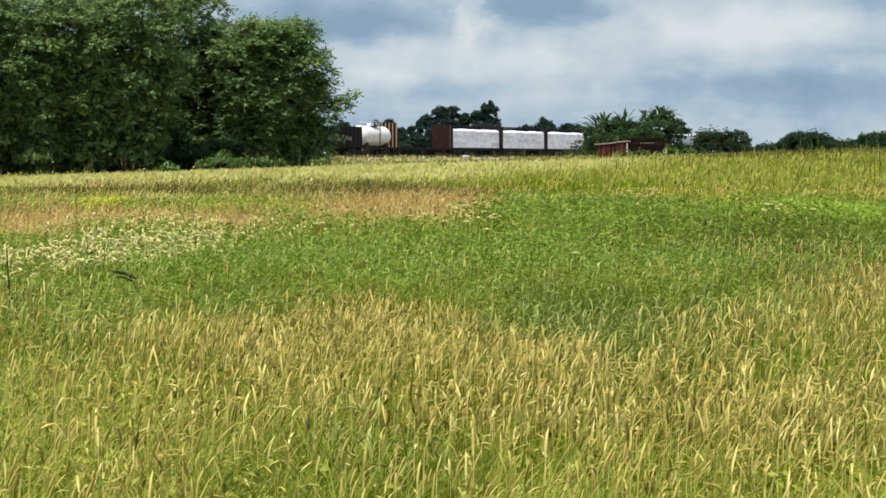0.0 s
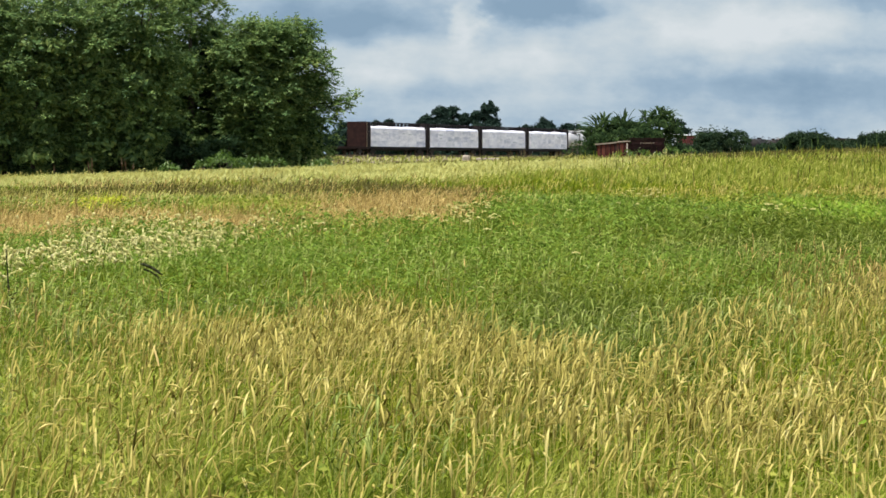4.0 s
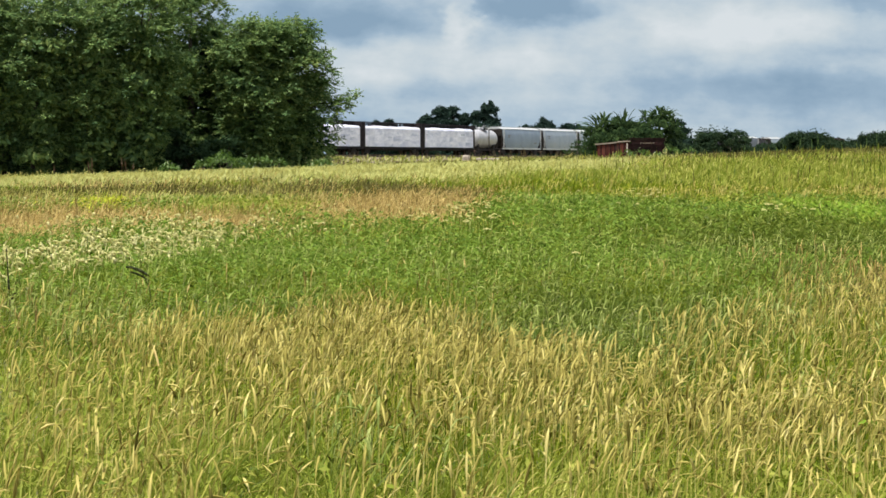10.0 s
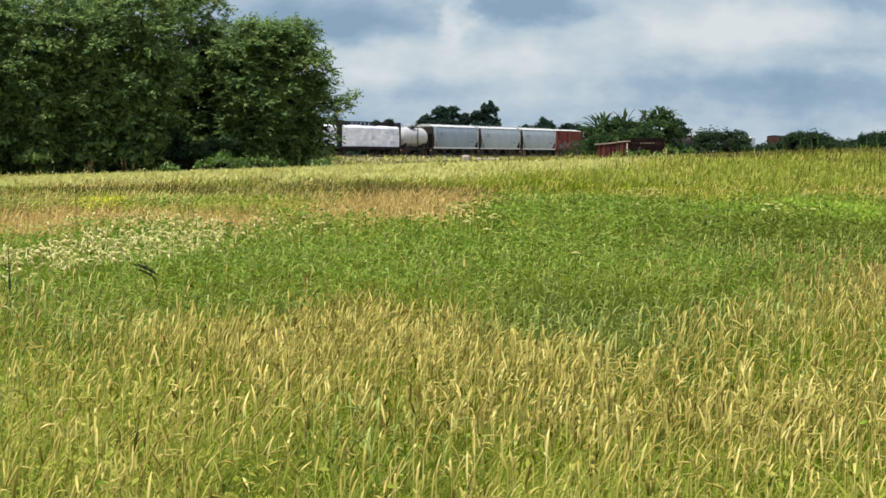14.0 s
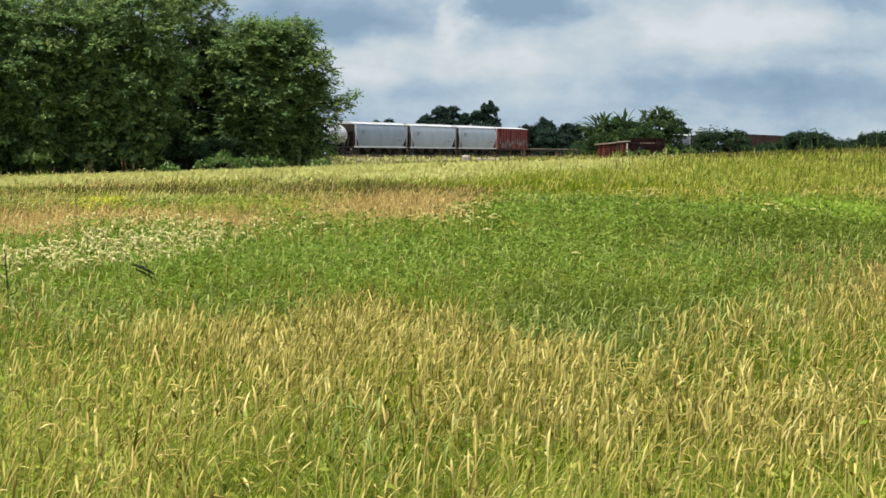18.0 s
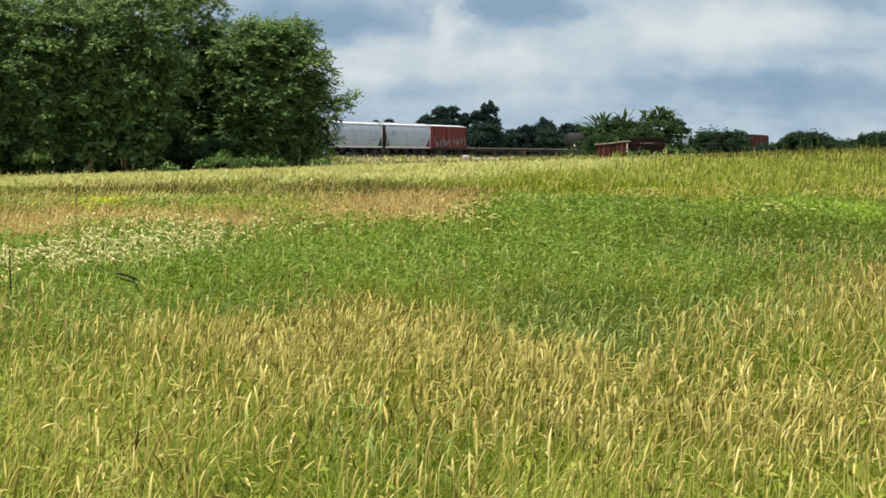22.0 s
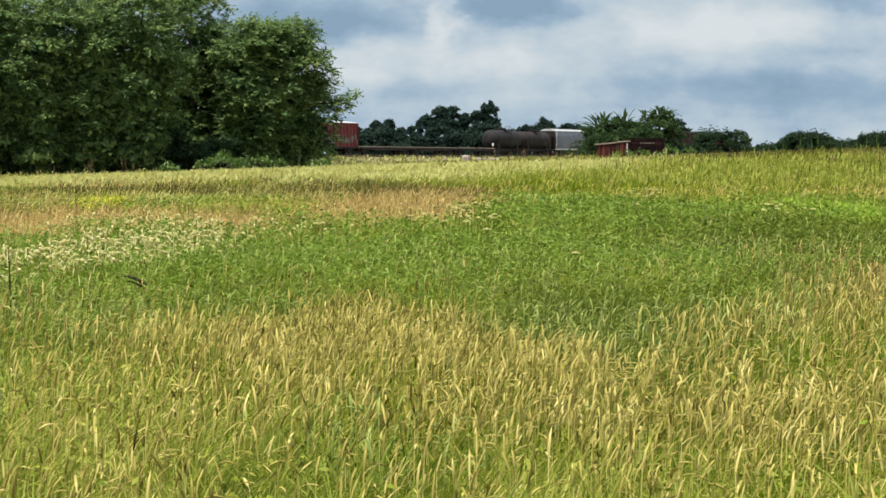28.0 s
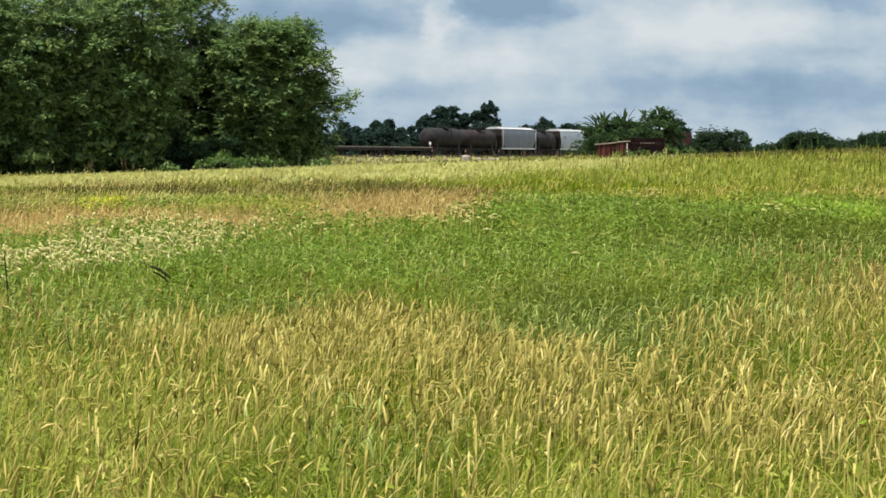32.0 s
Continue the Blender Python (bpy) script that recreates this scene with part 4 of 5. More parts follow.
# undergrowth in the same leaf colour, darkened to stand for shade
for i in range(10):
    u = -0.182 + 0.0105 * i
    shrub(px(u, 246), 246, 3.4 + 0.8 * math.sin(i * 2.1), 2.2, "undergrowth bush below the grove, coloured dark for shade", 330 + i, M_SHADETONELEAF, 0.18, 30, 34, group="undergrowth of the grove")


def frond_bush(x, y, height, radius, label, seed, dense=0.9, stems=26, each=16, reach=1.3):
    """A broad bush of long feathered leaves that radiate from the ends of its stems."""
    rng = np.random.default_rng(seed)
    ob = new("sumac_bush")
    ob.matrix_basis = pose(x, y, float(ground(x, y)))
    tagged(ob, label, "bush")
    clumps = crown_clumps(rng, height * dense, radius * 0.95, 0.04, 44, 0.95)
    v, f, c = leaf_cloud(rng, clumps, 30, 0.17, 0.75)
    cr = new("crown", mesh_arrays("crown", v, f, c, M_SUMAC))
    cr.parent = ob
    vs, n = [], 0
    tips = sorted(clumps, key=lambda k: -(k[2] + 0.35 * math.hypot(k[0], k[1])))[:stems]
    for t in tips:
        for _ in range(each):
            a = rng.random() * math.tau
            el = rng.uniform(0.25, 1.4)
            d = Vector((math.cos(a) * math.cos(el), math.sin(a) * math.cos(el), math.sin(el)))
            side = d.cross(Vector((0, 0, 1))).normalized()
            length = reach * rng.uniform(0.7, 1.3)
            base = Vector(t[:3]) + d * 0.75 * t[3]
            pts = [base + d * length * q - Vector((0, 0, 0.40 * length * q * q)) for q in (0, 0.25, 0.5, 0.75, 1.0)]
            wide = (0.04, 0.11, 0.13, 0.09, 0.01)
            for (p, w), (q, x) in zip(zip(pts, wide), zip(pts[1:], wide[1:])):
                for s in (-1, 1):
                    sag = Vector((0, 0, 0.05))
                    vs += [p, q, q + side * s * x - sag, p + side * s * w * rng.uniform(0.7, 1.2) - sag]
                    n += 1
    fr = new("fronds", mesh_arrays("fronds", np.array([tuple(k) for k in vs]), np.arange(4 * n), np.full(n, 4), M_SUMAC))
    fr.parent = ob
    bm = bmesh.new()
    for k in tips[:12]:
        tube(bm, (0.15 * k[0], 0.15 * k[1], -0.1), k[:3], 0.06, 0.02, 6)
    part("stems", bm, M_BARK, ob)
    return ob


for i, u in enumerate((0.0705, 0.0765, 0.0830, 0.0895, 0.0955)):
    shrub(px(u, 208), 208, 0.85 + 0.2 * math.sin(i * 2.4), 0.85, "low dark weeds growing in front of the rusty trailer", 440 + i, M_SHRUB, 0.10, 12, 40, group="weeds before the trailer")
frond_bush(px(0.0668, 238), 238, 4.75, 2.6, "broad green sumac bush with long radiating leaves behind a rusty trailer", 401, 0.70, 11, 15, 1.75)
frond_bush(px(0.0824, 240), 240, 4.8, 2.5, "tall rounded green bush beside the rusty trailer", 402, 0.94, 9, 9, 1.1)
tree(px(0.0925, 610), 610, 9.4, 3.0, "dark green tree beyond the railway behind the bushes", 403, leaf=0.34, count=80, size=1.3, per_m2=26, low=-0.03, material=M_FARHAZELEAF, group="distant trees beyond the railway")
for i, (u, d, h, r) in enumerate(((0.0975, 246, 1.3, 1.2), (0.1060, 250, 2.5, 2.0), (0.1130, 251, 2.7, 1.7), (0.0885, 243, 2.4, 1.3), (0.0930, 243, 1.3, 1.1), (0.0590, 242, 2.0, 1.4))):
    shrub(px(u, d), d, h, r, "rounded dark green bush at the edge of the field", 410 + i, M_HEDGE, count=46, per_m2=60, group="bushes at the edge of the field")
for i, (u, d, h, r) in enumerate(((0.0745, 239, 3.7, 1.7), (0.0635, 235, 2.3, 1.8), (0.0800, 235, 2.6, 1.8), (0.0715, 235, 2.9, 1.6))):
    shrub(px(u, d), d, h, r, "dense dark green bush growing into the sumac", 450 + i, M_SUMAC, 0.15, 44, 50, group="bushes behind the trailer")
for i, (u, d, h, r) in enumerate(((0.0535, 236, 2.0, 1.0), (0.0575, 237, 2.2, 1.0), (0.0495, 250, 1.2, 0.8))):
    shrub(px(u, d), d, h, r, "small wispy shrub beside the railway", 420 + i, M_SUMAC, count=18, leaf=0.11, group="wispy shrubs by the railway")
for i, (u, d, h, r) in enumerate(((0.1200, 326, 1.8, 1.5), (0.1240, 330, 2.1, 1.7), (0.1285, 330, 1.9, 1.7), (0.1330, 326, 2.2, 1.7), (0.1370, 310, 3.3, 2.0), (0.1420, 310, 3.5, 2.3), (0.1475, 312, 3.2, 2.2), (0.1525, 325, 2.6, 2.2),
                                  (0.1570, 330, 2.5, 2.1), (0.1615, 332, 2.6, 2.1), (0.1660, 320, 3.3, 2.0), (0.1710, 320, 3.5, 2.1), (0.1770, 322, 3.9, 2.4))):
    shrub(px(u, d), d, h, r, "dark green hedge bush beyond the crest of the field", 430 + i, M_HEDGE, 0.17, 60, 44, group="hedge beyond the crest")

# tree line far beyond the railway: direction, top above the eye as a slope, half width as a slope
FAR = 640.0
for i, (u, top, half) in enumerate(((-0.0380, 0.0148, 0.0036), (-0.0340, 0.0130, 0.0028), (-0.0296, 0.0118, 0.0020), (-0.0262, 0.0150, 0.0030), (-0.0215, 0.0162, 0.0032), (-0.0165, 0.0125, 0.0030), (-0.0120, 0.0128, 0.0030),
                                   (-0.0068, 0.0172, 0.0050), (-0.0015, 0.0205, 0.0055), (0.0040, 0.0208, 0.0052), (0.0080, 0.0180, 0.0030), (0.0128, 0.0190, 0.0028), (0.0163, 0.0214, 0.0030), (0.0192, 0.0220, 0.0025),
                                   (0.0265, 0.0118, 0.0035), (0.0310, 0.0126, 0.0030), (0.0355, 0.0120, 0.0030), (0.0392, 0.0160, 0.0026), (0.0418, 0.0150, 0.0022), (0.0470, 0.0142, 0.0022), (0.0490, 0.0138, 0.0018), (0.0525, 0.0122, 0.0024))):
    d = FAR + 8 * math.sin(i * 2.3)
    gz = float(ground(px(u, d), d))
    tree(px(u, d), d, EYE_Z + top * d - gz, half * d, "distant dark green tree beyond the railway", 500 + i, leaf=0.34, per_m2=26, count=80, size=max(1.1, half * d * 0.42), low=-0.03, material=M_FARHAZELEAF, group="distant trees beyond the railway")
for i in range(18):
    u = -0.047 + 0.0092 * i
    d = FAR - 20 + 10 * math.sin(i * 1.7)
    hh = (7.9 + 1.2 * math.sin(i * 2.9)) if u < 0.06 else 5.0 + 0.9 * math.sin(i * 2.2)
    shrub(px(u, d), d, hh, 4.2, "distant hedge of dark green bushes beyond the railway", 530 + i, M_FARHAZELEAF, 0.40, 36, 15, group="distant hedge beyond the railway")


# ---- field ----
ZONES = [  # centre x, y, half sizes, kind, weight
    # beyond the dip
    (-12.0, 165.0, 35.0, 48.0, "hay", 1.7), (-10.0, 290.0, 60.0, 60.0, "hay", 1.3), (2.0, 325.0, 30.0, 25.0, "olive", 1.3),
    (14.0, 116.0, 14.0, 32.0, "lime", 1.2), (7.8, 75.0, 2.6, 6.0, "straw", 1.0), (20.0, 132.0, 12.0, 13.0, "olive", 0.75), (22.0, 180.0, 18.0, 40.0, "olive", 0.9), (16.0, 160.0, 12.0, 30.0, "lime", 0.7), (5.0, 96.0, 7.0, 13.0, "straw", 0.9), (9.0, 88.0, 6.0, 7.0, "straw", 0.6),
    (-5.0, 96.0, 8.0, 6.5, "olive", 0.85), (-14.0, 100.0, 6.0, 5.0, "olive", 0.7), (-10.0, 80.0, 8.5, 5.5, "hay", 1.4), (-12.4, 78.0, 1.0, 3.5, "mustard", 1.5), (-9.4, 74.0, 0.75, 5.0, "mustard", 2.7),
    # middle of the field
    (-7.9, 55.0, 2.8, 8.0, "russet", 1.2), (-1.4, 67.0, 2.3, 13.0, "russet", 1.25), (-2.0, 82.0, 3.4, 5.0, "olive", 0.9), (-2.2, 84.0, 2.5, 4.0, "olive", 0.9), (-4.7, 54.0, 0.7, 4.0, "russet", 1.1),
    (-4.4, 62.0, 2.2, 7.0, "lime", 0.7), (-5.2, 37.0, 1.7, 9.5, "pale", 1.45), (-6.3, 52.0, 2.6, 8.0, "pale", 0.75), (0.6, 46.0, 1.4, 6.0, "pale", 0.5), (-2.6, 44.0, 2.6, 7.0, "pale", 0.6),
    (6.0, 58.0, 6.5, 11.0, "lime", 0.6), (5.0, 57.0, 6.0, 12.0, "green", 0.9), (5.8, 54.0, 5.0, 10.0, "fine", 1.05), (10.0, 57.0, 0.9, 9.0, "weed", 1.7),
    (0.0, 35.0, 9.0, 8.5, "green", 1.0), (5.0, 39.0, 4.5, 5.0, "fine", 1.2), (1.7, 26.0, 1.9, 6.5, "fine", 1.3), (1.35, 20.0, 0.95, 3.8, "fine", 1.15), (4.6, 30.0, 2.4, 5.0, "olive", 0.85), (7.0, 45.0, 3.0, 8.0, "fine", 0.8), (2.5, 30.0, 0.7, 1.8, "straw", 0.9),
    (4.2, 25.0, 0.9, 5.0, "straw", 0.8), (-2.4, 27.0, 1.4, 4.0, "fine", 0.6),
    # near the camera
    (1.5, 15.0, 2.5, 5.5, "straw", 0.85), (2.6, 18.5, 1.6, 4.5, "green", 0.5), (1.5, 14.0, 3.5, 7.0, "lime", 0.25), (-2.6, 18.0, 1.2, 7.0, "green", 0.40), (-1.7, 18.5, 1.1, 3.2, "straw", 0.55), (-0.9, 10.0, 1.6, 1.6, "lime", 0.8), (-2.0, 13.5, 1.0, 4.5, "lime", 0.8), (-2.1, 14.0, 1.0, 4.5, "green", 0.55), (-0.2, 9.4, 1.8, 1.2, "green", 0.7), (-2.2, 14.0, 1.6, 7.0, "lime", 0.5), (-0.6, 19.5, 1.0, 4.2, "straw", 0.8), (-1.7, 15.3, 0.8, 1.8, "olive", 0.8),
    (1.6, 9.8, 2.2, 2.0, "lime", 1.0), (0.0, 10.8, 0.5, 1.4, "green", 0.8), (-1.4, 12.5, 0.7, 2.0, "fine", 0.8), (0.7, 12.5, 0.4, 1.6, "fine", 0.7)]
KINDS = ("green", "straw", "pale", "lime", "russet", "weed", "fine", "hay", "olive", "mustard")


def wavy(x, y, s, k):
    return (np.sin(x / s + 1.7 * np.sin(y / s * 0.7 + k)) + np.sin(y / s * 1.3 + 1.5 * np.sin(x / s * 0.8 + 2 * k)) + np.sin((x + y) / s * 2.1 + k * 3)) / 3


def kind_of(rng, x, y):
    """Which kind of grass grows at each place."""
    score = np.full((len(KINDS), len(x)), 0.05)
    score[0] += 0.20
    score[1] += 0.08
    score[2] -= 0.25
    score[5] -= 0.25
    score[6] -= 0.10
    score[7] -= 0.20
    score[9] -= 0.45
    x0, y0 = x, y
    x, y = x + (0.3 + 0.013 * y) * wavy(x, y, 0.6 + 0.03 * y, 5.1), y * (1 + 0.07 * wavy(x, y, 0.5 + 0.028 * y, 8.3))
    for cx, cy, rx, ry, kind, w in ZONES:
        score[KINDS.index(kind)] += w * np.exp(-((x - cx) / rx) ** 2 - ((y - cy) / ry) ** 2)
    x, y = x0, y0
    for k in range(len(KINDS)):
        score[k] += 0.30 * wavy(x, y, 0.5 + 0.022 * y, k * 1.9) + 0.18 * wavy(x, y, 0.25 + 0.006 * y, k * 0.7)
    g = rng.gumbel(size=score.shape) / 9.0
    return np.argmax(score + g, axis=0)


BLADE_MATERIAL = {"green": M_GREEN, "straw": M_STRAW, "pale": M_GREEN, "lime": M_LIME, "russet": M_RUSSET, "weed": M_WEED, "fine": M_FINE, "hay": M_HAY, "olive": M_OLIVE, "mustard": M_MUSTARD}
BLADE_WORDS = {"green": "green meadow grass", "straw": "dry straw-coloured foxtail grass", "pale": "green grass under pale foxtail heads", "lime": "yellow-green meadow grass",
               "russet": "reddish-brown dry grass", "weed": "bright green broad-leaved weeds", "fine": "fine blue-green grass", "hay": "pale khaki hay grass", "olive": "olive-brown ripening grass", "mustard": "bright yellow-green flowering weeds"}
BLADE_HEIGHT = {"green": 0.46, "straw": 0.46, "pale": 0.46, "lime": 0.52, "russet": 0.52, "weed": 0.50, "fine": 0.46, "hay": 0.42, "olive": 0.50, "mustard": 0.55}


def blade_mesh(name, rng, x, y, height, width, la, material, arched, limp=1.0):
    """Tapered blades that bend over: two segments, or three where they are near."""
    n = len(x)
    z = surface_height(x, y)
    a = rng.random(n) * math.tau
    side = np.stack((np.cos(a), np.sin(a) * 0.5, np.zeros(n)), 1)
    out = np.stack((np.cos(la), np.sin(la), np.zeros(n)), 1)
    bend = limp * (0.30 + 1.9 * rng.random(n))[:, None]
    base = np.stack((x, y, z - 0.02), 1)
    up = np.array([0, 0, 1.0])
    w = side * (width * 0.5)[:, None]
    h = height[:, None]
    levels = (0.0, 0.45, 0.78, 1.0) if arched else (0.0, 0.6, 1.0)
    ribs = []
    for q in levels:
        c = base + out * h * bend * 0.62 * q * q + up * h * (q - 0.22 * bend * q * q)
        ribs.append(c)
    cols = []
    for c, s in zip(ribs[:-1], (1.0, 0.95, 0.7)):
        cols += [c - w * s, c + w * s]
    cols.append(ribs[-1])
    k = len(cols)
    v = np.stack(cols, 1).reshape(-1, 3)
    o = np.arange(n)[:, None] * k
    if arched:
        f = np.concatenate((o + np.array([0, 1, 3, 2]), o + np.array([2, 3, 5, 4]), o + np.array([4, 5, 6])), 1)
        return mesh_arrays(name, v, f, np.tile([4, 4, 3], n), material)
    f = np.concatenate((o + np.array([0, 1, 3, 2]), o + np.array([2, 3, 4])), 1)
    return mesh_arrays(name, v, f, np.tile([4, 3], n), material)


def head_mesh(name, rng, x, y, stalk, length, thick, material, droop=1.0):
    """Nodding seed heads: three-sided spindles on thin stalks."""
    n = len(x)
    z = ground(x, y)
    a = rng.normal(0.1, 1.15, n)
    out = np.stack((np.cos(a), np.sin(a), np.zeros(n)), 1)
    up = np.array([0, 0, 1.0])
    base = np.stack((x, y, z), 1)
    bend = droop * ((0.15 if droop < 1.5 else 0.55) + 0.95 * rng.random(n) ** 1.3)[:, None]
    neck = base + up * stalk[:, None] + out * (0.18 * stalk)[:, None] * bend
    tilt = np.abs(rng.normal(0.5, 0.45, n))[:, None]
    pts = []
    for q in (0.0, 0.35, 0.7, 1.0):
        ang = (tilt + 1.6 * q * bend)
        pts.append((q, ang))
    p = neck.copy()
    centre = [p]
    for (q0, a0), (q1, a1) in zip(pts, pts[1:]):
        am = (a0 + a1) / 2
        p = p + (np.cos(am) * up + np.sin(am) * out) * (length * (q1 - q0))[:, None]
        centre.append(p)
    sx = np.stack((-np.sin(a), np.cos(a), np.zeros(n)), 1)
    rings = []
    for c, s in zip(centre[:3], (0.45, 1.0, 0.8)):
        for k in range(3):
            th = k * math.tau / 3
            rings.append(c + (math.cos(th) * sx + math.sin(th) * (0.7 * out + 0.5 * up)) * (thick * s * 0.5)[:, None])
    foot = neck - (neck - base) * 0.22
    sw = sx * (thick * 0.11)[:, None]
    v = np.stack(rings + [centre[3], foot - sw, foot + sw, neck + sw, neck - sw], 1).reshape(-1, 3)
    o = np.arange(n)[:, None] * 14
    fs = []
    for r in (0, 3):
        for k in range(3):
            j = (k + 1) % 3
            fs.append([r + k, r + j, r + 3 + j, r + 3 + k])
    f = [o + np.array(q) for q in fs] + [o + np.array([6, 7, 9]), o + np.array([7, 8, 9]), o + np.array([8, 6, 9]), o + np.array([10, 11, 12, 13])]
    return mesh_arrays(name, v, np.concatenate(f, 1), np.tile([4] * 6 + [3] * 3 + [4], n), material)


def leaf_mesh(name, rng, x, y, top, size, material):
    """Single broad leaves at many heights, most of them facing the sky."""
    n = len(x)
    c = np.stack((x, y, surface_height(x, y) + top), 1)
    a = rng.random(n) * math.tau
    way = np.stack((np.cos(a), np.sin(a), rng.normal(0.1, 0.45, n)), 1)
    nor = np.array([0, 0, 1.0]) + rng.normal(size=(n, 3)) * 0.5
    b = np.cross(nor, way)
    b /= np.linalg.norm(b, axis=1)[:, None]
    s = size[:, None]
    v = np.stack((c - way * s, c + b * s * 0.45, c + way * s - np.array([0, 0, 0.3]) * s, c - b * s * 0.45), 1).reshape(-1, 3)
    return mesh_arrays(name, v, np.arange(4 * n), np.full(n, 4), material)


SWAYING = []
HALF = 0.205


def sow(rng, y0, y1, per_m2):
    n = int(per_m2 * (y1 ** 2 - y0 ** 2) * HALF)
    each = 9
    m = n // each
    y = np.sqrt(rng.random(m) * (y1 ** 2 - y0 ** 2) + y0 ** 2)
    x = (rng.random(m) * 2 - 1) * HALF * y
    tuft = np.repeat(np.arange(m), each)
    spread = 0.035 + 0.0016 * y[tuft]
    x, y = x[tuft] + rng.normal(size=m * each) * spread, y[tuft] + rng.normal(size=m * each) * spread * 1.4
    return x, y, tuft


def before_track(x, y):
    """Places on the near side of the railway and clear of its bed."""
    dx, dy = x - TRACK.x, y - TRACK.y
    return (dx * ALONG.y - dy * ALONG.x) > 2.3


def plant_field():
    rng = np.random.default_rng(7)
    bands = [(7.4, 13.5, 600, 4, 3), (13.5, 22, 360, 4, 3), (22, 40, 190, 3, 2), (40, 72, 100, 1, 1), (72, 125, 40, 1, 1), (125, 215, 15, 1, 1), (215, 345, 4.5, 1, 1)]
    for y0, y1, per_m2, cols, rows in bands:
        x, y, tuft = sow(rng, y0, y1, per_m2)
        keep = before_track(x, y)
        x, y, tuft = x[keep], y[keep], tuft[keep]
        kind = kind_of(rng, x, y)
        m = tuft.max() + 1
        # most blades of a tuft are of one kind
        same = rng.random(len(x)) < 0.7
        lead = np.zeros(m, int)
        lead[tuft] = kind
        kind = np.where(same, lead[tuft], kind)
        size, way = 0.55 + 0.7 * rng.random(m), rng.normal(0.3, 1.3, m)
        cell = np.minimum((x / (HALF * y) * 0.5 + 0.5) * cols, cols - 0.01).astype(int) * rows + np.minimum((y - y0) / (y1 - y0) * rows, rows - 0.01).astype(int)
        for c in range(cols * rows):
            for k, word in enumerate(KINDS):
                sel = np.where((cell == c) & (kind == k))[0]
                if len(sel) < 12:
                    continue
                n = len(sel)
                low = 0.72 if word in ("green", "fine", "pale", "weed") and y0 > 20 else 1.0
                tall = low * BLADE_HEIGHT[word] * (0.55 + 0.6 * rng.random(n)) * (1 + 0.18 * wavy(x[sel], y[sel], 1.6, 2.0)) * size[tuft[sel]]
                tall = tall * (1 + 0.6 * np.exp(-((x[sel] / y[sel] - 0.046) / 0.018) ** 2 - ((y[sel] - 225) / 28) ** 2))
                # tall rough clumps on the crest
                tall = tall * (1 + 1.5 * np.exp(-((x[sel] / y[sel] - 0.13) / 0.06) ** 2 - ((y[sel] - 132) / 20) ** 2) * np.maximum(0, wavy(x[sel], y[sel], 0.9, 4.0)))
                wide = np.maximum(0.0078, y[sel] * 0.00040) * (0.6 + 0.8 * rng.random(n)) * (2.6 if word in ("weed", "mustard") else 1.0)
                ob = new("meadow_grass", blade_mesh("meadow_grass", rng, x[sel], y[sel], tall, wide, way[tuft[sel]] + rng.normal(size=n) * 0.8, BLADE_MATERIAL[word], y1 < 41))
                tagged(ob, BLADE_WORDS[word] + " in an uncut field", "grass", kind="stuff")
                if cols > 1:
                    SWAYING.append((ob, c * 0.9 + k * 0.5 + y0 * 0.3, 0.6 + 0.4 * (y0 < 20)))
    # broad-leaved weeds between the blades
    for y0, y1, per_m2, cols in ((7.4, 13.5, 150, 2), (13.5, 24, 130, 2), (24, 42, 150, 2), (42, 78, 70, 1)):
        x, y, tuft = sow(rng, y0, y1, per_m2)
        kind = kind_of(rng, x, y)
        col = np.minimum((x / (HALF * y) * 0.5 + 0.5) * cols, cols - 0.01).astype(int)
        for word, material in (("green", M_WEEDGREEN), ("fine", M_FINE), ("weed", M_WEED), ("pale", M_WEEDGREEN), ("lime", M_LIME), ("mustard", M_MUSTARD)):
            for c in range(cols):
                sel = np.where((kind == KINDS.index(word)) & (col == c))[0]
                if len(sel) < 8:
                    continue
                n = len(sel)
                rise = 0.12 + 0.30 * rng.random(n) ** 0.7 + 0.10 * wavy(x[sel], y[sel], 0.5, 3.0)
                ob = new("leafy_weeds", leaf_mesh("leafy_weeds", rng, x[sel], y[sel], rise, np.maximum(0.020, y[sel] * 0.0009) * (0.6 + 0.8 * rng.random(n)), material))
                tagged(ob, "low green leafy weeds between the grass", "weeds", kind="stuff")
    # seed heads
    for y0, y1, per_m2, cols in ((7.4, 13.5, 300, 4), (13.5, 22, 210, 4), (22, 40, 60, 3), (40, 78, 15, 1), (78, 150, 1.6, 1)):
        x, y, tuft = sow(rng, y0, y1, per_m2)
        x += rng.normal(size=len(x)) * 0.08
        y += rng.normal(size=len(x)) * 0.10
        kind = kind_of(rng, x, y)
        col = np.minimum((x / (HALF * y) * 0.5 + 0.5) * cols, cols - 0.01).astype(int)
        ripe = ("straw", "lime") if y1 < 41 else ("straw",)
        for words, material, droop, label in ((ripe, M_HEAD, 0.75, "straw-coloured foxtail seed heads"), (("hay",) if y1 < 41 else ("lime", "hay"), M_HAYHEAD, 0.75, "yellow-green ripening seed heads"), (("pale",), M_PALE, 1.7, "pale cream nodding foxtail heads"),
                                              (("russet", "olive"), M_RUSSET, 0.8, "reddish-brown seed heads"), (("green", "weed", "fine"), M_PALEGREEN, 1.2, "pale green unripe foxtail heads")):
            ids = [KINDS.index(w) for w in words]
            for c in range(cols):
                sel = np.where(np.isin(kind, ids) & (col == c))[0]
                thin = np.array([{"straw": 0.85, "lime": 0.3, "green": 0.20, "weed": 0.15, "fine": 0.16, "pale": 0.34}.get(w, 1.0) for w in KINDS])
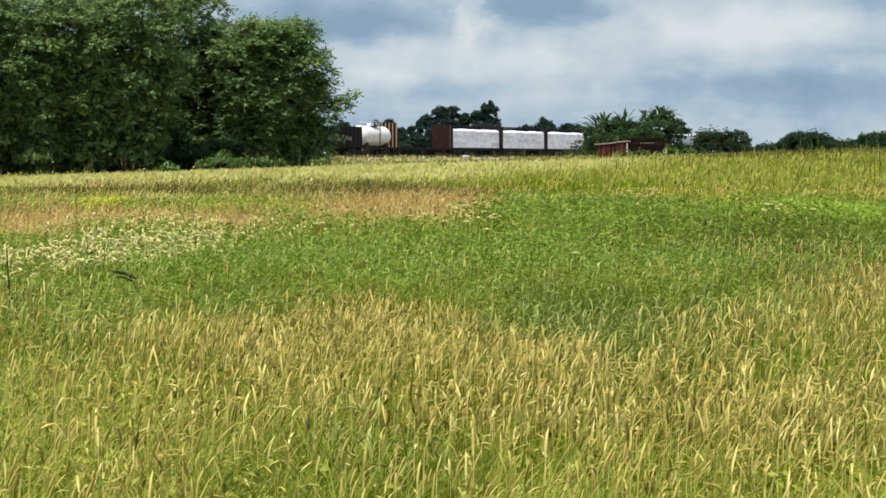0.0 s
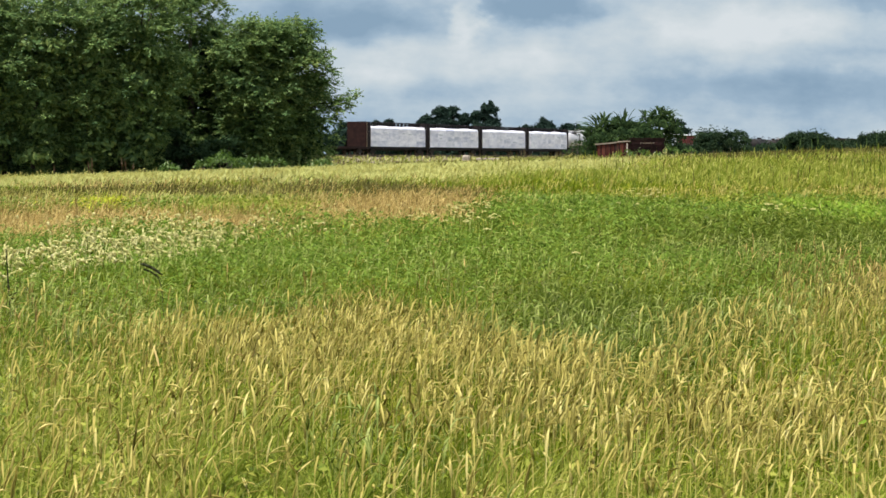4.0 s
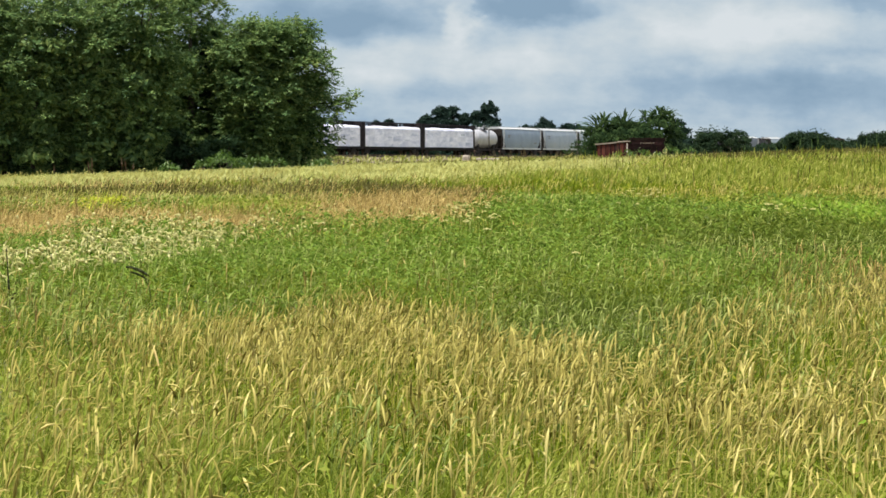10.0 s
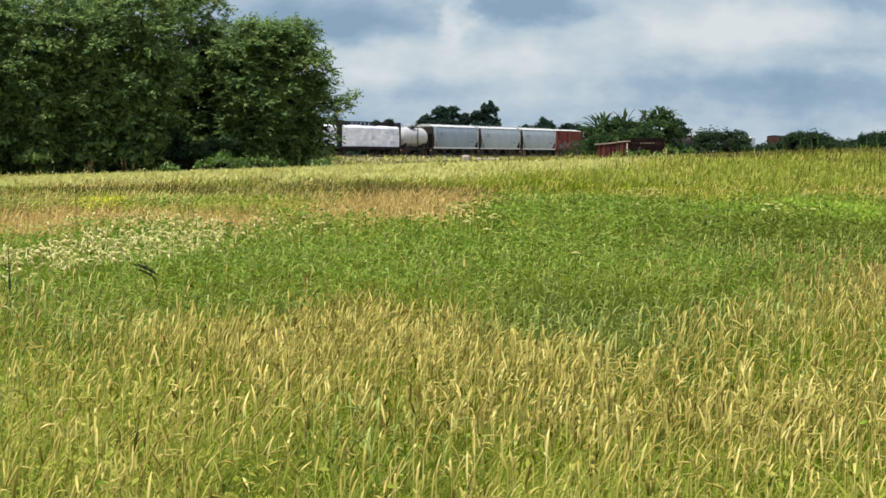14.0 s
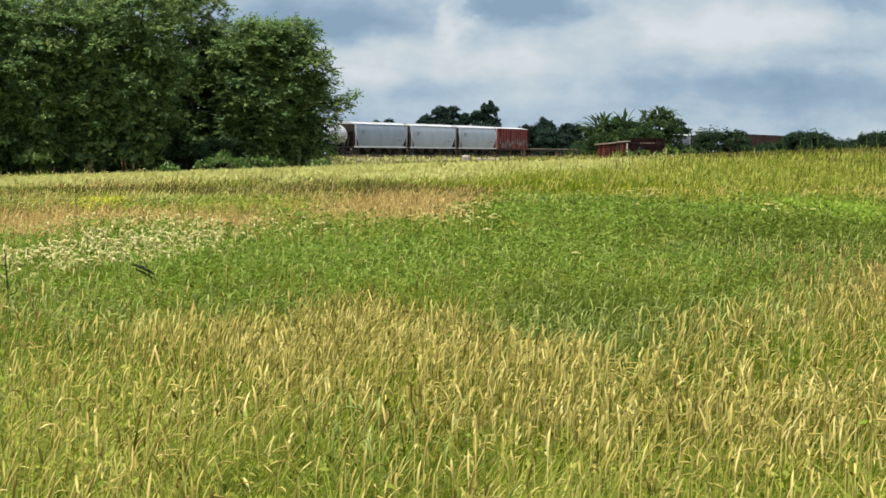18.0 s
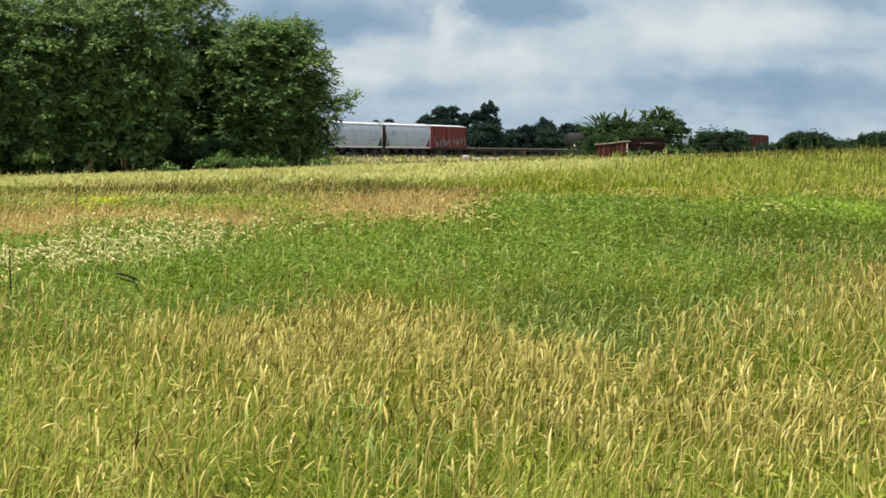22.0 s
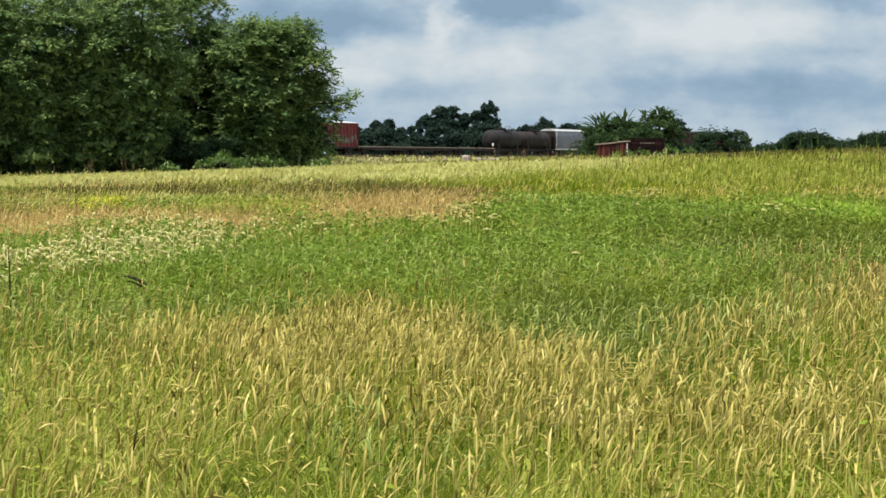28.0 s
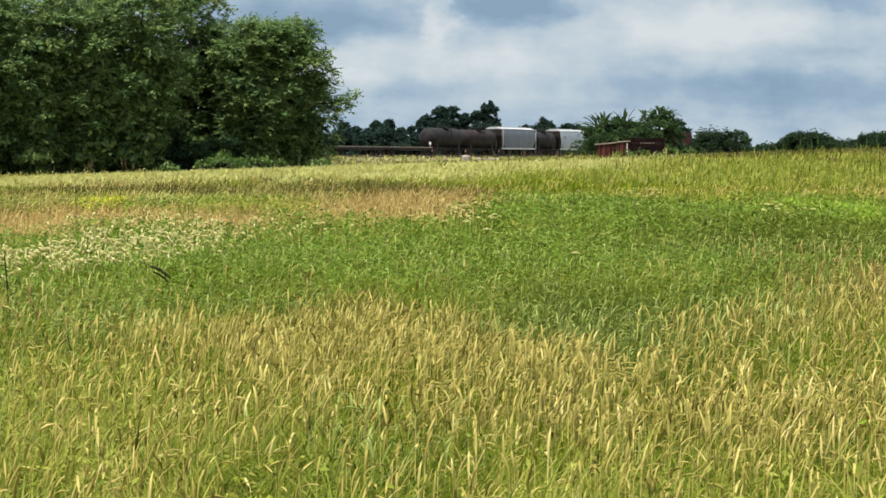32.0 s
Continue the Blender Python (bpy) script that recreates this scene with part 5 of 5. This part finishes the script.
                sel = sel[rng.random(len(sel)) < thin[kind[sel]]]
                if len(sel) < 6:
                    continue
                n = len(sel)
                stalk = (0.30 + 0.24 * rng.random(n)) * (1 + 0.15 * wavy(x[sel], y[sel], 1.6, 2.0))
                big, plump = {"pale": (1.45, 3.3), "green": (1.1, 1.3)}.get(words[0], (1.0, 1.0))
                length = (0.065 + 0.06 * rng.random(n)) * big * (1 + y[sel] / (90 if big == 1 else 400))
                thick = np.maximum(0.0165, y[sel] * 0.00036) * (0.7 + 0.5 * rng.random(n)) * plump
                ob = new("seed_heads", head_mesh("seed_heads", rng, x[sel], y[sel], stalk, length, thick, material, droop))
                tagged(ob, label + " over the field", "grass", kind="stuff")
                if cols > 1:
                    SWAYING.append((ob, c * 0.9 + y0 * 0.3 + 0.4, 0.9))



def plant_bank():
    """Rough dry grass on the near slope of the railway bank."""
    rng = np.random.default_rng(11)
    n = 9000
    along, away = rng.uniform(-60, 260, n), 2.35 + 5.5 * rng.random(n)
    x = TRACK.x + ALONG.x * along + ALONG.y * away
    y = TRACK.y + ALONG.y * along - ALONG.x * away
    pick = rng.random(n) + 0.25 * wavy(x, y, 5.0, 1.0)
    for low, high, material, words in ((-9, 0.18, M_DRYSTALK, "brown dry grass"), (0.18, 0.62, M_HAY, "pale khaki grass"), (0.62, 9, M_LIME, "yellow-green rough grass")):
        sel = np.where((pick >= low) & (pick < high))[0]
        m = len(sel)
        tall = 0.3 + 0.45 * rng.random(m)
        ob = new("bank_grass", blade_mesh("bank_grass", rng, x[sel], y[sel], tall, np.full(m, 0.13) * (0.6 + 0.8 * rng.random(m)), rng.normal(0.3, 1.3, m), material, False))
        tagged(ob, words + " on the railway bank", "grass", kind="stuff")


def plant_crest():
    """Stiff upright stalks that stand out of the grass of the crest."""
    rng = np.random.default_rng(23)
    for material, n, words in ((M_OLIVE, 260, "olive-brown"), (M_LIME, 420, "yellow-green"), (M_SHRUB, 50, "dark green")):
        d = 88 + 118 * rng.random(n)
        u = 0.015 + 0.17 * rng.random(n) ** 0.6
        ob = new("upright_stalks", blade_mesh("upright_stalks", rng, u * d, d, 0.45 + 0.5 * rng.random(n) ** 2, d * 0.00042 * (0.7 + 0.6 * rng.random(n)), rng.normal(0.3, 1.3, n), material, False, 0.12))
        tagged(ob, words + " stiff stalks standing in the grass of the crest", "grass", kind="stuff")


plant_field()
plant_bank()
plant_crest()


# ---- things in and beside the field ----
def farm_trailer():
    ob = new("farm_trailer")
    x, y = 15.35, 211.0
    ob.matrix_basis = pose(x, y, float(ground(x, y)), 0, 0, 42)
    tagged(ob, "rusty red sheet-metal farm trailer with a board rim standing in weeds", "trailer")
    # local x runs along the side darkened for shade, local y along the red side; the near corner is at 0, 0
    lx, ly, z0, z1 = 4.3, 3.7, 0.45, 1.62
    part("floor_frame", boxes((0.05, lx, 0.05, ly, 0.35, 0.5)), M_RUSTDARKSHADE, ob)
    first = None
    n = 7
    for k in range(n):
        if first is None:
            first = part("side_panel", boxes((0, 0.05, 0.02, ly / n - 0.02, z0, z1 - 0.12)), M_RUST, ob, "rust-red sheet panel")
        else:
            again("side_panel", first, ob, pose(0, ly / n * k, -0.065 * ly / n * k))
    first = None
    for k in range(n + 1):
        if first is None:
            first = part("side_rib", boxes((-0.05, 0, -0.03, 0.05, z0 - 0.1, z1)), M_RUSTDARKSHADE, ob)
        else:
            again("side_rib", first, ob, pose(0, (ly - 0.02) / n * k, -0.065 * ly / n * k))
    for a, b, tilt in ((0.45, 0.72, 0.6), (0.80, 1.08, -0.9), (1.17, 1.40, 1.1), (1.52, 1.76, -0.7)):
        slat = part("slat", boxes((0.06, lx, 0.0, 0.05, 0, b - a)), M_RUSTDARKSHADE, ob, "rusted slat, darkened for the trailer's shaded side")
        slat.matrix_basis = pose(0, 0, a, 0, tilt, 0)
    part("loose_board", boxes((1.9, 4.2, -0.03, 0.02, 1.86, 1.97)), M_RUSTDARKSHADE, ob).matrix_basis = pose(0, 0, 0, 0, 1.6, 0)
    part("light_board", boxes((1.35, 3.0, -0.04, 0.0, 1.43, 1.50)), M_OLDWOOD, ob, "pale weathered board")
    for k in range(4):
        part("upright", boxes((0.3 + 1.2 * k, 0.38 + 1.2 * k, -0.05, 0.0, 0.35, 1.82)), M_RUSTDARKSHADE, ob)
    for k, (a, b, lift, sag) in enumerate(((-0.05, 1.25, 0.03, -2.2), (1.20, 2.55, -0.05, -4.6), (2.50, 3.85, -0.15, -2.8))):
        rim = part("rim_board", boxes((-0.1, 0.1, 0, b - a, -0.09, 0.01)), M_OLDWOOD, ob, "tan weathered rim board" if k != 1 else "sagging tan weathered rim board")
        rim.matrix_basis = pose(0, a, z1 + lift, sag, 0, 1.5 * (k - 1))
    part("rim_beam", boxes((0.1, lx, -0.02, 0.12, 1.80, 1.90)), M_RUSTDARKSHADE, ob)
    part("far_wall", boxes((0.05, lx, ly - 0.05, ly, z0, z1 - 0.3), (lx - 0.05, lx, 0.05, ly - 0.05, z0, 1.75)), M_RUSTDARKSHADE, ob)
    part("corner_post", boxes((-0.09, -0.05, 0.10, 0.17, 0.5, z1 - 0.2)), M_WHITE, ob, "white painted post")
    for wx in (0.8, 3.4):
        for wy in (0.1, ly - 0.3):
            bm = bmesh.new()
            tube(bm, (0, 0, 0), (0, 0.2, 0), 0.36, sides=18)
            w = part("wheel", bm, M_RUBBER, ob)
            w.matrix_basis = pose(wx, wy, 0.36)
            bm = bmesh.new()
            tube(bm, (0, -0.02, 0), (0, 0.22, 0), 0.19, sides=14)
            part("rim", bm, M_RUST, w)


farm_trailer()


def stone_block(u, y, long, high, label):
    bm = bmesh.new()
    box(bm, -long, long, -0.35, 0.35, 0, high)
    bmesh.ops.subdivide_edges(bm, edges=bm.edges[:], cuts=3, use_grid_fill=True)
    for v in bm.verts:
        v.co += 0.09 * noise.noise_vector(v.co * 2.2)
        v.co.x *= 1 - 0.25 * v.co.z
    ob = part("stone_block", bm, M_STONE, smooth=True)
    x = px(u, y)
    ob.matrix_basis = pose(x, y, float(ground(x, y)) + 0.1)
    tagged(ob, label, "stone", "stones beside the railway")


stone_block(0.0091, 322, 0.55, 0.85, "pale weathered stone block beside the railway")
stone_block(0.0175, 318, 1.5, 0.42, "long low tan stone slab lying in the grass beside the railway")


def tall_stalk(x, y, height, label, seed, material=None, name="weed_stalk", group="", stout=1.0, slant=0.08):
    """A stiff upright weed: stem, a long spike and small leaves."""
    rng = random.Random(seed)
    ob = new(name)
    ob.matrix_basis = pose(x, y, float(ground(x, y)))
    tagged(ob, label, "weed", group)
    lean = rng.uniform(-slant, slant) * height
    fat = max(0.005, y * 0.00010) * stout
    bm = bmesh.new()
    tube(bm, (0, 0, -0.03), (lean, 0, height), fat, fat * 0.5, 6)
    part("stem", bm, material or M_SHRUB, ob)
    bm = bmesh.new()
    rings = []
    for k in range(15):
        z = height * (0.55 + 0.45 * k / 14)
        r = fat * ((1.4, 2.3)[k % 2] * (1.1 - 0.7 * k / 14)) * rng.uniform(0.8, 1.2)
        rings.append([bm.verts.new((lean * z / height + r * math.cos(a * math.tau / 6), r * math.sin(a * math.tau / 6), z)) for a in range(6)])
    for p, q in zip(rings, rings[1:]):
        for a in range(6):
            bm.faces.new((p[a], p[(a + 1) % 6], q[(a + 1) % 6], q[a]))
    bm.faces.new(rings[-1])
    part("spike", bm, material or M_SHRUB, ob)
    bm = bmesh.new()
    for k in range(10):
        z = height * (0.08 + 0.5 * k / 10)
        a = rng.random() * math.tau
        c = Vector((lean * z / height, 0, z))
        d = Vector((math.cos(a), math.sin(a), 0.35))
        s = d.cross(Vector((0, 0, 1))).normalized()
        ln = height * 0.16
        v = [bm.verts.new(c), bm.verts.new(c + d * ln * 0.5 + s * ln * 0.16), bm.verts.new(c + d * ln), bm.verts.new(c + d * ln * 0.5 - s * ln * 0.16)]
        bm.faces.new(v)
    part("leaves", bm, material or M_SHRUB, ob)
    return ob


for i, (u, d, h) in enumerate(((0.1395, 196, 1.35), (0.1445, 195, 1.2), (0.1468, 197, 1.45), (0.1660, 190, 1.2), (0.1700, 188, 1.4), (0.1560, 198, 0.95), (0.1330, 200, 0.9), (0.1180, 203, 0.9))):
    tall_stalk(px(u, d), d, h, "tall stiff green weed stalk standing above the crest", 600 + i, group="tall stalks on the crest")
for i, u in enumerate((-0.1385, -0.1372, -0.1255, -0.1240, -0.152, -0.1215)):
    tall_stalk(px(u, 214), 214, 1.35 + 0.3 * math.sin(i), "tall rusty-brown dock stalk in front of the grove", 620 + i, M_DOCK, group="brown stalks before the grove", stout=1.5)
for i in range(46):
    rnd = random.Random(640 + i)
    u, d = rnd.uniform(0.010, 0.064), rnd.uniform(212, 285)
    tall_stalk(px(u, d), d, rnd.uniform(0.6, 1.35), "tall dry brown weed stalk near the railway", 640 + i, M_DRYSTALK if i % 3 else M_OLIVE, group="dry weeds near the railway", stout=0.75, slant=0.3)


for i in range(26):
    rnd = random.Random(680 + i)
    u, d = rnd.uniform(0.054, 0.092), rnd.uniform(203, 209)
    tall_stalk(px(u, d), d, rnd.uniform(0.55, 0.95), "tall seeding weed in front of the rusty trailer", 680 + i, M_PALE if i % 3 == 0 else M_LIME, group="weeds before the trailer")


for i, (u, d, h) in enumerate(((0.1690, 84, 1.15), (0.1708, 88, 1.35), (0.1722, 82, 1.0), (0.1675, 92, 1.2), (0.1735, 90, 1.5), (0.1650, 96, 1.0), (0.1715, 98, 1.3))):
    tall_stalk(px(u, d), d, h, "tall leafy dark green weed at the side of the field", 710 + i, material=M_GREEN, group="tall weeds at the side of the field", stout=1.0)


def nodding_weed():
    """A dark bent seed head that the wind swings."""
    ob = new("nodding_weed")
    x, y = -2.93, 25.0
    ob.matrix_basis = pose(x, y, float(ground(x, y)))
    tagged(ob, "dark bent seed head nodding over green grass", "weed")
    bm = bmesh.new()
    tube(bm, (0.16, 0, 0), (0.10, 0, 0.45), 0.006, 0.005, 6)
    tube(bm, (0.10, 0, 0.45), (0.02, 0, 0.63), 0.005, 0.004, 6)
    part("stem", bm, M_DARKWEED, ob)
    bm = bmesh.new()
    pts = [(-0.12, 0.655, 0.006), (-0.07, 0.650, 0.014), (0.0, 0.625, 0.017), (0.06, 0.59, 0.015), (0.11, 0.555, 0.005)]
    for (xa, za, ra), (xb, zb, rb) in zip(pts, pts[1:]):
        tube(bm, (xa, 0, za), (xb, 0, zb), ra, rb, 7)
    part("seed_head", bm, M_DARKWEED, ob, smooth=True)
    bm = bmesh.new()
    for (xa, za, ra), (xb, zb, rb) in zip(pts[1:], pts[2:]):
        tube(bm, (xa - 0.01, 0.02, za - 0.045), (xb - 0.01, 0.02, zb - 0.045), ra * 0.6, rb * 0.6, 6)
    part("second_head", bm, M_DARKWEED, ob)
    return ob


weed = nodding_weed()
edge_stalk = tall_stalk(-0.1690 * 23.5, 23.5, 0.85, "thin dark upright grass stalk at the edge of the field", 700, M_DARKWEED)


def broad_leaf(x, y, z, seed):
    ob = new("broad_leaf_plant")
    ob.matrix_basis = pose(x, y, float(ground(x, y)))
    tagged(ob, "pale green broad leaf on a short stem among dry grass", "weed")
    bm = bmesh.new()
    tube(bm, (0, 0.01, 0), (0, 0.01, z), 0.004, 0.003, 6)
    part("stem", bm, M_WEED, ob)
    bm = bmesh.new()
    top = [bm.verts.new((0.07 * math.sin(k / 8 * math.pi) * s - 0.0, -0.05 + 0.13 * k / 8, z + 0.02 * math.sin(k) - 0.02 * k / 8)) for s in (1,) for k in range(9)]
    mid = [bm.verts.new((0, -0.05 + 0.13 * k / 8, z + 0.01)) for k in range(1, 8)]
    low = [bm.verts.new((-0.07 * math.sin(k / 8 * math.pi), -0.05 + 0.13 * k / 8, z - 0.03 * k / 8)) for k in range(1, 8)]
    bm.faces.new([top[0]] + top[1:8] + [top[8]] + mid[::-1])
    bm.faces.new([top[0]] + mid + [top[8]] + low[::-1])
    part("leaf", bm, M_WEED, ob)


broad_leaf(2.0, 13.6, 0.46, 1)
broad_leaf(2.06, 12.4, 0.44, 2)


def white_flower(x, y, h, seed):
    rnd = random.Random(seed)
    ob = new("white_flower")
    ob.matrix_basis = pose(x, y, float(ground(x, y)))
    tagged(ob, "small white umbel flower on a green stem in the field", "flower", "white flowers in the field")
    bm = bmesh.new()
    tube(bm, (0, 0, 0), (0, 0, h), 0.008, 0.006, 6)
    part("stem", bm, M_GREEN, ob)
    bm = bmesh.new()
    for k in range(9):
        a, r = rnd.random() * math.tau, rnd.uniform(0, 0.055)
        c = Vector((r * math.cos(a), r * math.sin(a), h + 0.02 - r * 0.3))
        tube(bm, c, c + Vector((0, 0, 0.014)), 0.014, 0.010, 7)
    part("flower_head", bm, M_PALE, ob)


for i in range(86):
    rnd = random.Random(720 + i)
    if i < 14:
        u, d = 0.0700 + 0.0160 * rnd.random(), 62 + 8 * rnd.random()
    elif i < 44:
        u, d = 0.001 + 0.022 * rnd.random(), 42 + 16 * rnd.random()
    elif i < 56:
        u, d = 0.125 + 0.020 * rnd.random(), 48 + 8 * rnd.random()
    else:
        u, d = rnd.uniform(-0.15, 0.10), rnd.uniform(30, 60)
    white_flower(px(u, d), d, rnd.uniform(0.5, 0.66), 720 + i)


# ---- what moves ----
def rolled(t):
    """Metres that the slowing train has rolled after t seconds."""
    return 8.875 * t - 0.5 * 0.04727 * t * t


def motions():
    times = [2.0 * k for k in range(17)]
    for at, thing in TRAIN:
        walk(thing, [(t, Matrix.Translation(TRACK + ALONG * (at - rolled(t)) + Vector((0, 0, RAIL_Z))) @ pose(0, 0, 0, 0, 0, TURN)) for t in times])
    walk(sky_backdrop, [(0.0, pose(30, 4300, 0)), (16.0, pose(3, 4300, 0)), (32.0, pose(-24, 4300, 0))])
    steps = [0.8 * k for k in range(41)]
    for ob, phase, size in SWAYING:
        rows = []
        for t in steps:
            gust = 0.35 + 0.65 * math.exp(-((t - 2) / 3.5) ** 2) + 0.65 * math.exp(-((t - 23) / 4) ** 2) + 0.4 * math.exp(-((t - 30) / 2.5) ** 2)
            q = math.sin(1.9 * t + phase) + 0.5 * math.sin(3.1 * t + 2 * phase)
            rows.append((t, pose(0.010 * size * gust * q, 0.004 * size * gust * math.sin(1.3 * t + phase), 0)))
        walk(ob, rows)
    z = float(ground(-2.93, 25.0))
    swing = ((0, -20, -9), (2, -8, -4), (3.5, 4, 0), (6, 18, 2), (7.5, 0, 0), (9, -8, -3), (11, -2, -2), (13, 4, 1), (14.5, 2, 0), (17, 0, 0), (19, 0, 0), (21, 1, 0),
             (22, -17, -13), (23, -26, -21), (24, -18, -13), (25, -9, -8), (26.2, -3, -6), (27.5, -3, -7), (28.2, -10, -22), (29, 2, -8), (29.6, 24, 0), (30.2, 12, -8), (31, 15, -5), (32, 18, -4))
    walk(weed, [(t, pose(-2.93 + 0.0055 * dx, 25.0, z + 0.0055 * dy, 0, 0.35 * dx, 0)) for t, dx, dy in swing])
    z = float(ground(-0.169 * 23.5, 23.5))
    walk(edge_stalk, [(t, pose(-0.169 * 23.5, 23.5, z, 0, 1.6 * math.sin(0.9 * t) + math.sin(2.3 * t), 0)) for t in steps])


motions()
